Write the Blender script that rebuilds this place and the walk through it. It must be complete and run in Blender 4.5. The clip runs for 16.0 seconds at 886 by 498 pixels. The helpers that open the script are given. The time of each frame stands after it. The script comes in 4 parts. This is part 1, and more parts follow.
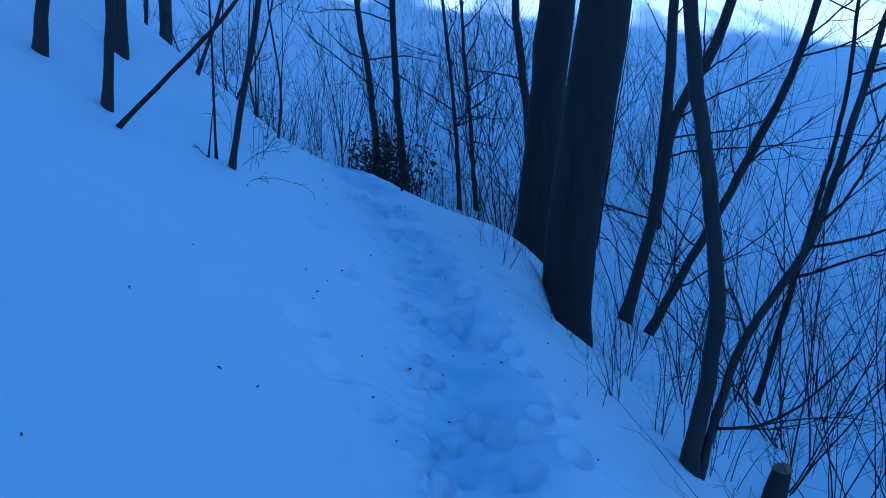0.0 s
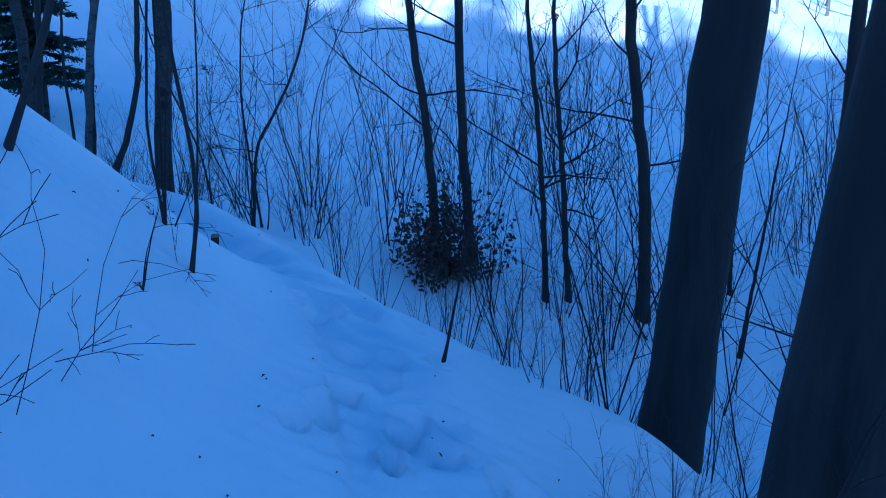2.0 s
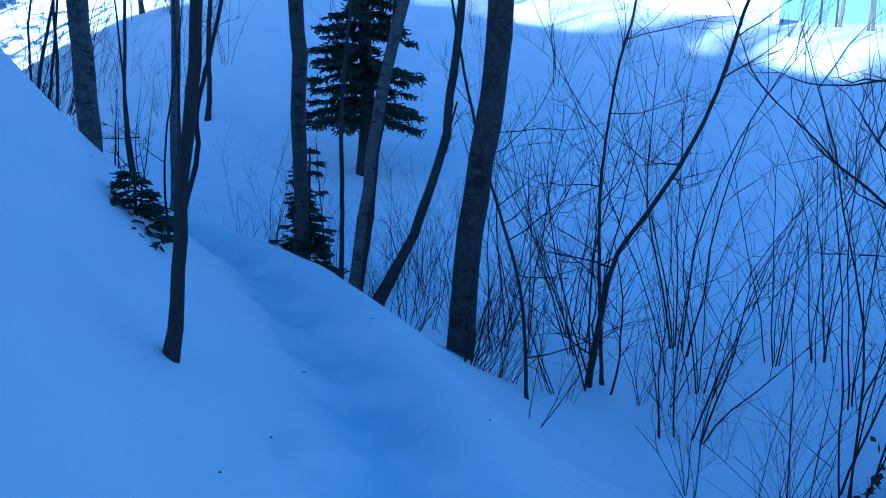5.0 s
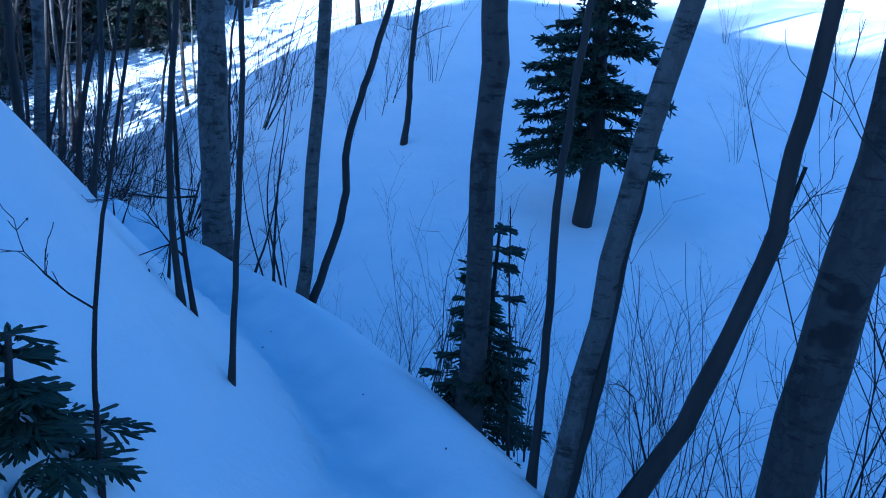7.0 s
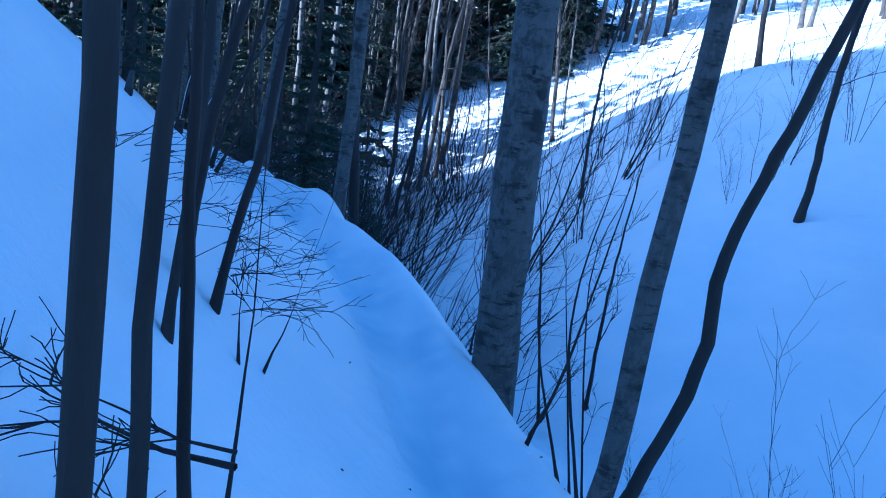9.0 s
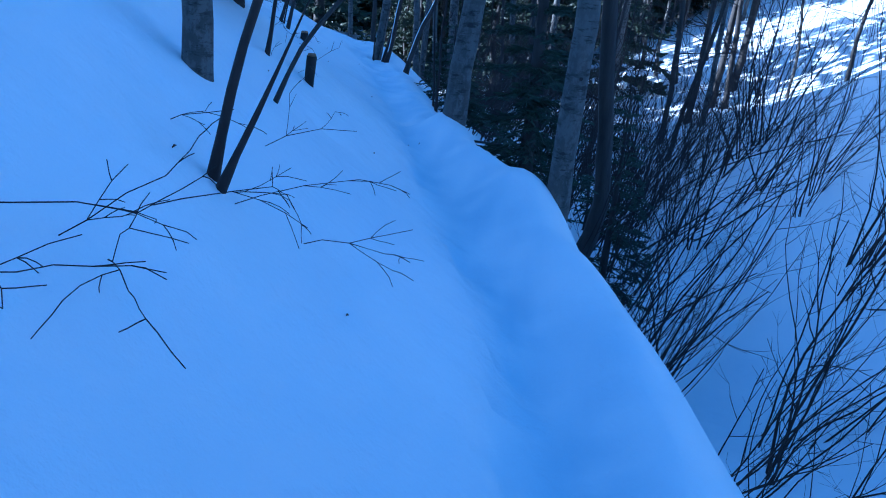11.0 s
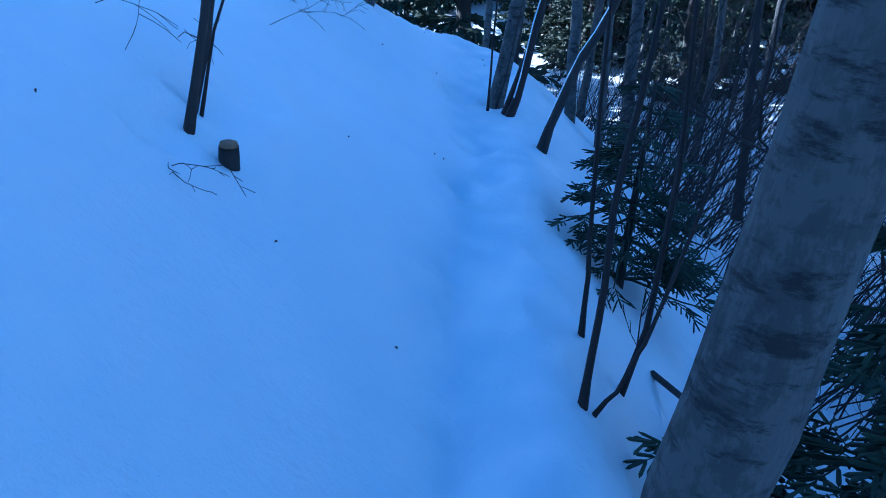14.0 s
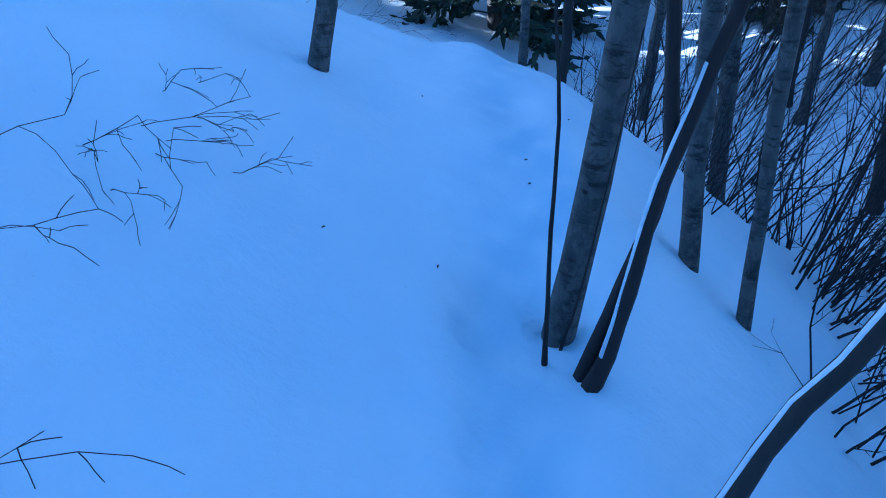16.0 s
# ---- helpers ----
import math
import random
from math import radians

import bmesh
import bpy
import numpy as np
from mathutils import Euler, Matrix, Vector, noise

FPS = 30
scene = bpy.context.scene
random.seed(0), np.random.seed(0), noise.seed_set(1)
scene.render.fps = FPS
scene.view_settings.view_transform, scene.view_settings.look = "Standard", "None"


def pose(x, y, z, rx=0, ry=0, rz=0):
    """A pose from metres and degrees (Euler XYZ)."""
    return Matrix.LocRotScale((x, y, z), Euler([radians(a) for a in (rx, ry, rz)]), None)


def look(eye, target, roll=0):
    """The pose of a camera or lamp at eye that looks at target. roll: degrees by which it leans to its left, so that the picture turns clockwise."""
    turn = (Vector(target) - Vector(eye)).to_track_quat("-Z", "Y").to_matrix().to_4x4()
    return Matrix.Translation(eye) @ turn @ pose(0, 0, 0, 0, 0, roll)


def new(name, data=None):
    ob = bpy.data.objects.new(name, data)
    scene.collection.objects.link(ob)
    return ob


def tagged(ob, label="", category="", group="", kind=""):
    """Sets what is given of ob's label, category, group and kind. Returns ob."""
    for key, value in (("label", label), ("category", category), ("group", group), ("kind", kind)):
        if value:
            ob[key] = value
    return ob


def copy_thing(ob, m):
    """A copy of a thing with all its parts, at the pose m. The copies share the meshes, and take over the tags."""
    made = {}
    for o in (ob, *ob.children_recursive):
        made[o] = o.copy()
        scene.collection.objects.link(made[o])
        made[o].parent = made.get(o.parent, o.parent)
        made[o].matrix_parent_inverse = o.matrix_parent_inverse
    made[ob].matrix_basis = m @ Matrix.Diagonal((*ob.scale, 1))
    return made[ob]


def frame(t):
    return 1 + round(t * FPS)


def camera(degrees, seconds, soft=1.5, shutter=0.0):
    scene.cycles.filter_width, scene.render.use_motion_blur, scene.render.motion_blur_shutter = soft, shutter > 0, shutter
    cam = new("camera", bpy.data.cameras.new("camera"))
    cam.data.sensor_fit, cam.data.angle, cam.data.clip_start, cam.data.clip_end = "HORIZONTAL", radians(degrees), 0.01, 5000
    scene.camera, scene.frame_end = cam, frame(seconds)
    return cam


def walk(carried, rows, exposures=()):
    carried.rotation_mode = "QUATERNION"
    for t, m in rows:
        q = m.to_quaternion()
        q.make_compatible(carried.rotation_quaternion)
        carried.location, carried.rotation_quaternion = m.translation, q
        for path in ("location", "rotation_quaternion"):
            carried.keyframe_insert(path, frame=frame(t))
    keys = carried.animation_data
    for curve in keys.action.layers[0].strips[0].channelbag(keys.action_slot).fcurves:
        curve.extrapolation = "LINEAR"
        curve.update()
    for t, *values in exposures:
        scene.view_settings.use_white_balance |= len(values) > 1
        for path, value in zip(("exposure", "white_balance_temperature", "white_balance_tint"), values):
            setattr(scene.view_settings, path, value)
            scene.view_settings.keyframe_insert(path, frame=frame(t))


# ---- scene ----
cam = camera(57.6, 16.0, soft=1.0)
STOPS = [(0, 1.51, 3640, 6), (0.5, 1.31, 3560, 6), (1.5, 1.46, 3580, 6), (2.0, 1.61, 3660, 6), (2.5, 1.63, 3640, 6), (3.5, 1.58, 3640, 6), (6.0, 1.91, 3790, 6), (7.0, 1.96, 3840, 6), (8.5, 2.21, 3900, 6), (9.5, 2.41, 3910, 6), (12.5, 2.23, 3800, 5), (14.0, 2.41, 3890, 5), (16.0, 2.43, 3940, 4)]
PATH = [  # seconds, eye, target, roll
    (0, (-0.194, -0.565, 1.448), (-0.345, 1.347, 0.881), 0.6),
    (0.5, (-0.244, 0.200, 1.376), (-0.439, 2.123, 0.861), -1.0),
    (1, (-0.286, 1.007, 1.302), (-0.482, 2.937, 0.813), 0.9),
    (1.5, (-0.416, 1.898, 1.337), (-0.674, 3.805, 0.790), 1.4),
    (2, (-0.472, 2.648, 1.369), (-0.819, 4.551, 0.859), 0.2),
    (2.5, (-0.669, 3.329, 1.437), (-1.203, 5.157, 0.827), 3.2),
    (3, (-0.877, 3.942, 1.347), (-1.555, 5.761, 0.867), 4.8),
    (3.5, (-1.090, 4.441, 1.299), (-1.903, 6.224, 0.899), 5.4),
    (3.7, (-1.242, 4.643, 1.289), (-2.085, 6.411, 0.883), 7.5),
    (4.4, (-1.685, 5.490, 1.390), (-2.678, 7.180, 0.991), 5.2),
    (5.1, (-2.330, 6.370, 1.350), (-3.433, 7.980, 0.914), 3.0),
    (5.8, (-3.068, 7.150, 1.258), (-4.252, 8.699, 0.812), 1.3),
    (6, (-3.211, 7.397, 1.258), (-4.438, 8.921, 0.843), 2.1),
    (6.5, (-3.699, 7.914, 1.301), (-5.083, 9.272, 0.808), 4.6),
    (7, (-4.081, 8.325, 1.342), (-5.558, 9.607, 0.924), 5.3),
    (7.5, (-4.512, 8.723, 1.362), (-6.146, 9.783, 0.907), 7.7),
    (8, (-5.043, 9.059, 1.347), (-6.761, 9.992, 0.926), 8.3),
    (8.5, (-5.604, 9.356, 1.312), (-7.410, 10.080, 0.851), 10.8),
    (9, (-6.007, 9.530, 1.341), (-7.888, 10.050, 0.905), 9.4),
    (9.5, (-6.741, 9.891, 1.291), (-8.675, 10.182, 0.869), 9.6),
    (10, (-7.410, 10.046, 1.207), (-9.330, 10.230, 0.677), 11.1),
    (10.2, (-7.656, 9.980, 1.164), (-9.560, 10.139, 0.574), 6.7),
    (10.9, (-8.600, 10.080, 1.180), (-10.475, 9.988, 0.489), 6.0),
    (11.6, (-9.600, 10.150, 1.260), (-11.430, 9.925, 0.485), 4.9),
    (12.3, (-10.589, 10.158, 1.316), (-12.369, 9.824, 0.467), 3.7),
    (12.5, (-10.794, 10.209, 1.320), (-12.537, 9.852, 0.407), -0.8),
    (13, (-11.476, 10.079, 1.321), (-13.150, 9.722, 0.285), 0.6),
    (13.2, (-11.674, 9.989, 1.256), (-13.379, 9.586, 0.291), 1.9),
    (13.5, (-12.193, 9.770, 1.223), (-13.933, 9.329, 0.340), 3.9),
    (14, (-12.842, 9.658, 1.173), (-14.589, 9.171, 0.332), 4.9),
    (14.5, (-13.509, 9.365, 1.174), (-15.243, 8.807, 0.349), 7.4),
    (15, (-14.338, 9.301, 1.145), (-16.047, 8.667, 0.323), 2.6),
    (15.5, (-14.982, 9.141, 1.220), (-16.628, 8.529, 0.263), 1.4),
    (16, (-15.544, 8.926, 1.468), (-17.120, 8.373, 0.368), -0.7),
]
walk(cam, [(t, look(eye, target, roll)) for t, eye, target, roll in PATH], STOPS)

# ---- sky and sun: a low winter sun behind the hill, the near slopes in its shade ----
SUN_BEARING, SUN_HEIGHT = 178.0, 13.8
world = bpy.data.worlds.new("winter_sky")
scene.world = world
world.use_nodes = True
sky = world.node_tree.nodes.new("ShaderNodeTexSky")
sky.sky_type, sky.sun_disc = "NISHITA", False
sky.sun_elevation, sky.sun_rotation = radians(SUN_HEIGHT), radians(-SUN_BEARING)
sky.air_density, sky.dust_density, sky.ozone_density = 1.0, 1.0, 2.0
world.node_tree.nodes["Background"].inputs["Strength"].default_value = 0.057
world.node_tree.links.new(sky.outputs["Color"], world.node_tree.nodes["Background"].inputs["Color"])
sun = new("sun", bpy.data.lights.new("sun", "SUN"))
sun.data.energy, sun.data.angle, sun.data.color = 5.0, radians(0.5), (1.0, 0.82, 0.64)
_b = radians(SUN_BEARING)
sun.matrix_world = look((-60 * math.sin(_b), 60 * math.cos(_b), 60 * math.tan(radians(SUN_HEIGHT))), (0, 0, 0))


# ---- materials ----
def material(name, rough, metal=0.0):
    m = bpy.data.materials.new(name)
    m.use_nodes = True
    b = m.node_tree.nodes["Principled BSDF"]
    b.inputs["Roughness"].default_value, b.inputs["Metallic"].default_value = rough, metal
    return m, m.node_tree, b


def node(tree, kind, **values):
    n = tree.nodes.new(kind)
    for key, value in values.items():
        n.inputs[key.replace("_", " ")].default_value = value
    return n


def spread(tree, size, stretch=(1, 1, 1), detail=4.0, rough=0.6):
    """Noise in the object's own metres, stretched along its axes."""
    at, mp = tree.nodes.new("ShaderNodeTexCoord"), tree.nodes.new("ShaderNodeMapping")
    mp.inputs["Scale"].default_value = stretch
    n = node(tree, "ShaderNodeTexNoise", Scale=size, Detail=detail, Roughness=rough)
    tree.links.new(at.outputs["Object"], mp.inputs["Vector"])
    tree.links.new(mp.outputs["Vector"], n.inputs["Vector"])
    return n.outputs["Fac"]


def shades(tree, fac, *stops):
    r = tree.nodes.new("ShaderNodeValToRGB")
    while len(r.color_ramp.elements) < len(stops):
        r.color_ramp.elements.new(0.5)
    for e, (at, c) in zip(r.color_ramp.elements, stops):
        e.position, e.color = at, (*c, 1)
    tree.links.new(fac, r.inputs["Fac"])
    return r.outputs["Color"]


def blend(tree, fac, a, b, how="MIX"):
    m = tree.nodes.new("ShaderNodeMix")
    m.data_type, m.blend_type = "RGBA", how
    for value, slot in ((fac, 0), (a, 6), (b, 7)):
        if isinstance(value, (int, float)):
            m.inputs[slot].default_value = value
        elif isinstance(value, tuple):
            m.inputs[slot].default_value = (*value, 1)
        else:
            tree.links.new(value, m.inputs[slot])
    return m.outputs[2]


def relief(tree, b, *layers):
    """Bumps laid over each other: (height socket, strength, metres)."""
    last = None
    for height, strength, deep in layers:
        n = node(tree, "ShaderNodeBump", Strength=strength, Distance=deep)
        tree.links.new(height, n.inputs["Height"])
        if last:
            tree.links.new(last, n.inputs["Normal"])
        last = n.outputs["Normal"]
    tree.links.new(last, b.inputs["Normal"])


def snow_material():
    m, t, b = material("snow", 0.55)
    grain, crust, drift = spread(t, 160, detail=2), spread(t, 9, detail=5), spread(t, 1.1, detail=3)
    base = shades(t, drift, (0.3, (0.80, 0.83, 0.87)), (0.7, (0.88, 0.89, 0.90)))
    speck = shades(t, spread(t, 34, detail=3, rough=0.7), (0.725, (1, 1, 1)), (0.775, (0.45, 0.4, 0.34)))
    # packed snow in the rut, with the trough's shade painted into its darker blue
    packed_and_shade = t.nodes.new("ShaderNodeAttribute")
    packed_and_shade.attribute_name = "trod_shade"
    base = blend(t, packed_and_shade.outputs["Fac"], base, (0.60, 0.68, 0.77))
    t.links.new(blend(t, 0.35, base, speck, "MULTIPLY"), b.inputs["Base Color"])
    b.inputs["Specular IOR Level"].default_value = 0.25
    relief(t, b, (drift, 0.35, 0.06), (crust, 0.5, 0.03), (grain, 0.3, 0.003))
    return m


def bark_material(name, dark, light, pale=None):
    m, t, b = material(name, 0.9)
    ridges = spread(t, 14, (1, 1, 0.14), 6, 0.65)
    patch = spread(t, 2.2, (1, 1, 0.5), 4)
    base = blend(t, shades(t, patch, (0.35, (0, 0, 0)), (0.68, (1, 1, 1))), shades(t, ridges, (0.3, dark), (0.7, light)),
                 tuple(0.5 * (a + c) for a, c in zip(dark, light)))
    if pale:
        bars = shades(t, spread(t, 9, (0.9, 0.9, 3.2), 6, 0.75), (0.38, (0, 0, 0)), (0.47, (1, 1, 1)))
        scars = shades(t, spread(t, 3.2, (1, 1, 1.6), 3), (0.34, (0, 0, 0)), (0.4, (1, 1, 1)))
        flecks = shades(t, spread(t, 26, (1, 1, 0.6), 4, 0.75), (0.45, (0.35, 0.35, 0.35)), (0.55, (1, 1, 1)))
        zone = shades(t, spread(t, 1.3, (1, 1, 0.5), 2), (0.42, (0, 0, 0)), (0.58, (1, 1, 1)))
        scars = blend(t, 1.0, scars, blend(t, zone, flecks, (1.0, 1.0, 1.0)), "MULTIPLY")
        base = blend(t, blend(t, 1.0, bars, scars, "MULTIPLY"), base, blend(t, patch, pale, tuple(0.72 * c for c in pale)))
    t.links.new(base, b.inputs["Base Color"])
    relief(t, b, (ridges, 0.8, 0.012), (spread(t, 60, (1, 1, 0.3), 3), 0.5, 0.003))
    return m


def leaf_material(name, one, two, rough=0.7):
    m, t, b = material(name, rough)
    info = t.nodes.new("ShaderNodeNewGeometry")
    t.links.new(shades(t, info.outputs["Random Per Island"], (0.1, one), (0.9, two)), b.inputs["Base Color"])
    return m


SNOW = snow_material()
BARK = bark_material("dark_bark", (0.014, 0.012, 0.011), (0.055, 0.048, 0.042))
ROUGH_BARK = bark_material("furrowed_bark", (0.010, 0.009, 0.008), (0.04, 0.035, 0.03))
ASPEN = bark_material("aspen_bark", (0.014, 0.012, 0.011), (0.045, 0.042, 0.038), (0.125, 0.12, 0.11))
# aspen bark again, darkened in colour for trunks viewed from their shaded side
SHADED_ASPEN = bark_material("shaded_aspen_bark", (0.010, 0.009, 0.008), (0.03, 0.027, 0.025), (0.07, 0.066, 0.06))
TWIG = bark_material("twig_bark", (0.012, 0.009, 0.008), (0.04, 0.03, 0.026))
WOOD = bark_material("cut_wood", (0.14, 0.09, 0.05), (0.30, 0.21, 0.12))
NEEDLE = leaf_material("spruce_needles", (0.010, 0.020, 0.010), (0.03, 0.046, 0.022))
DEAD = leaf_material("dead_leaves", (0.03, 0.02, 0.014), (0.08, 0.05, 0.03))
PLANK = bark_material("weathered_planks", (0.30, 0.27, 0.25), (0.48, 0.44, 0.42))
PAINT = bark_material("orange_paint", (0.42, 0.14, 0.06), (0.55, 0.2, 0.09))


# ---- the lie of the land: a trodden line on a hillside, a gully beside it, a snowy ridge across ----
# the bend before the start is invented, so the unseen hill there blocks the sun
TROD = [(45, -40, 1.0), (14, -20, 0.5), (3.5, -9.5, 0.2), (0.2, -4, 0.05), (-0.25, 0, 0.02), (-0.4, 1.6, 0.0), (-0.6, 3.0, 0.0),
        (-1.05, 4.5, 0.05), (-1.85, 6.0, 0.2), (-3.15, 7.25, 0.0), (-4.3, 8.4, -0.02), (-5.4, 9.2, -0.02), (-6.6, 9.85, -0.04),
        (-8.4, 10.15, -0.02), (-10.6, 10.15, 0.02), (-12.2, 9.75, 0.08), (-14.2, 9.3, 0.06), (-16.7, 8.55, 0.02),
        (-18.8, 7.78, 0.04), (-20.2, 7.22, -0.3), (-22.0, 6.5, -1.05), (-27.0, 4.4, -2.6), (-36.0, 0.5, -3.4), (-70.0, -14.0, -3.0)]


def smooth_line(points, step=0.1):
    """A Catmull-Rom line through the points, cut at about even steps: x, y, z and the way along."""
    p = np.array(points, float)
    p = np.vstack([2 * p[0] - p[1], p, 2 * p[-1] - p[-2]])
    out = []
    for a, b, c, d in zip(p, p[1:], p[2:], p[3:]):
        n = max(2, int(np.linalg.norm(c - b) / step))
        t = np.linspace(0, 1, n, endpoint=False)[:, None]
        out.append(0.5 * (2 * b + (c - a) * t + (2 * a - 5 * b + 4 * c - d) * t**2 + (3 * b - a - 3 * c + d) * t**3))
    return np.vstack(out)


LINE = smooth_line(TROD)
LINE_S = np.concatenate([[0], np.cumsum(np.linalg.norm(np.diff(LINE[:, :2], axis=0), axis=1))])
LINE_S -= LINE_S[np.argmin(np.hypot(LINE[:, 0] + 0.25, LINE[:, 1]))]
_way = np.gradient(LINE[:, :2], axis=0)
_way /= np.linalg.norm(_way, axis=1, keepdims=True)


def by_line(x, y):
    """For places: metres along the trodden line, metres to its left, and the line's height."""
    x, y = np.atleast_1d(np.asarray(x, float)), np.atleast_1d(np.asarray(y, float))
    s, d, z = np.empty_like(x), np.empty_like(x), np.empty_like(x)
    for i in range(0, len(x), 20000):
        cut = slice(i, i + 20000)
        gap = (x[cut, None] - LINE[None, :, 0]) ** 2 + (y[cut, None] - LINE[None, :, 1]) ** 2
        k = gap.argmin(1)
        vx, vy = x[cut] - LINE[k, 0], y[cut] - LINE[k, 1]
        left = -_way[k, 1] * vx + _way[k, 0] * vy
        ahead = _way[k, 0] * vx + _way[k, 1] * vy
        d[cut] = np.sign(left) * np.sqrt(gap[np.arange(len(k)), k])
        s[cut] = LINE_S[k] + np.clip(ahead, -0.1, 0.1)
        z[cut] = LINE[k, 2]
    return s, d, z


def rut_at(s):
    """How far to the left of the line the trodden rut runs."""
    return np.interp(s, [0, 3, 6, 8.5, 11, 18, 20, 22, 23.5, 25, 27], [-0.08, -0.17, -0.25, -0.4, -0.2, -0.22, -0.1, -0.18, -0.27, -0.35, -0.5])


def ramp(v, soft):
    return 0.5 * (v + np.sqrt(v * v + soft * soft))


def waves(x, y, size, seed):
    """Slow uneven swells about -1 to 1, of about that size in metres."""
    a = np.random.RandomState(seed)
    total = 0
    for _ in range(5):
        way, phase, k = a.uniform(0, 6.28), a.uniform(0, 6.28), a.uniform(0.7, 1.5) * 6.28 / size
        total = total + np.sin(k * (x * np.cos(way) + y * np.sin(way)) + phase)
    return total / 3


def ground(x, y, detail=True):
    x, y = np.atleast_1d(np.asarray(x, float)), np.atleast_1d(np.asarray(y, float))
    s, d, z0 = by_line(x, y)
    steep = np.interp(s, [-8, 1, 4.5, 6.5, 9, 10.5, 12.5, 14, 15, 17, 18.6, 20, 22, 26, 40], [0.9, 0.58, 0.75, 1.0, 0.85, 0.85, 1.25, 1.15, 1.0, 0.78, 0.85, 0.75, 0.6, 0.5, 0.5])
    # hill height out of view, shaped to set where its shadow ends across the gully
    top = np.interp(s, [-30, -5, 6, 16, 22, 28, 34], [23.5, 21.8, 16.8, 12.8, 9.5, 5, 3.5]) * np.interp(x, [-40, -25, -19, -13, -5, 10], [0.72, 0.77, 0.82, 1.06, 1.15, 1.18])
    up = steep * (ramp(d - 0.02, 0.22) - 0.03) + 0.25 * ramp(d - 3.0, 0.8)
    up = top * (1 - np.exp(-up / top))
    fall = np.interp(s, [-5, 2, 6, 10, 14, 17, 20, 22, 30], [0.8, 0.8, 0.64, 0.9, 1.1, 1.35, 1.3, 0.78, 0.8])
    edge = np.interp(s, [-5, 2, 5, 6.6, 7.6, 9, 12, 14, 15.5, 17.5, 18.6, 19.3, 20, 21.5, 24, 27], [0.5, 0.5, 0.34, 0.34, 0.66, 0.78, 0.68, 0.6, 0.52, 0.6, 0.57, 0.42, 0.34, 0.36, 0.45, 0.5])
    berm = np.interp(s, [-5, 6, 12, 15, 20, 24, 28], [0.03, 0.03, 0.06, 0.10, 0.13, 0.06, 0.08])
    down = fall * ramp(-d - edge - 0.03, 0.14)
    near = z0 + up - down
    rut = np.interp(s, [-5, 4, 8, 30], [0.06, 0.06, 0.09, 0.11])
    near = near - rut * np.exp(-((d - rut_at(s)) / 0.19) ** 2) + berm * np.exp(-((d + edge - 0.12) / 0.2) ** 2)
    near = near + 0.22 * np.exp(-((x + 0.15) ** 2 + (y - 6.1) ** 2) / 0.25)
    for mx, my, high, wide in ((-13.68, 9.72, 0.1, 0.24), (-12.45, 10.36, 0.12, 0.28), (-12.7, 9.1, -0.05, 0.3), (0.46, 4.95, -0.42, 0.34), (-0.02, 5.0, 0.3, 0.3)):
        near = near + high * np.exp(-((x - mx) ** 2 + (y - my) ** 2) / wide**2)
    # across the gully
    bear = np.degrees(np.arctan2(-(x + 4), y - 8))
    bear = np.where(bear < -135, bear + 360, bear)
    r = np.hypot(x + 4, y - 8)
    marks = [-135, -90, -40, -17, 5, 22, 35, 48, 58, 68, 78, 90, 110, 150, 225]
    rr = np.interp(bear, marks, [40, 34, 32, 31, 30, 29, 27, 24, 23, 24, 26, 30, 32, 34, 40])
    zr = np.interp(bear, marks, [-7, -2, 1.0, 2.2, 3.4, 4.2, 4.4, 3.6, 2.0, -0.4, -2.0, -2.6, -3.0, -5, -7])
    low = np.interp(bear, [-135, -90, -50, -25, 30, 50, 70, 90], [-4, -3, -1.3, -0.85, -1.1, -1.7, -2.6, -3.3])
    inner = zr - np.maximum(zr - low, 0) * (1 - np.exp(-((np.maximum(rr - r, 0)) / 12.0) ** 2))
    outer = zr + np.interp(bear, [-90, -40, 22, 45, 80, 130], [0.1, 0.12, 0.06, 0.2, 0.2, 0.1]) * np.maximum(r - rr, 0)
    far = np.where(r < rr, inner, outer) + np.clip((r - 9) / 10, 0, 1) * (0.16 * waves(x, y, 9, 3) + 0.06 * waves(x, y, 3.1, 5) + 0.028 * waves(x, y, 1.1, 8))
    k = 2.2
    z = np.logaddexp(k * np.clip(near, -9, 40), k * far) / k
    if detail:
        z = z + 0.025 * waves(x, y, 2.3, 7) + 0.008 * waves(x, y, 0.7, 9)
    return z


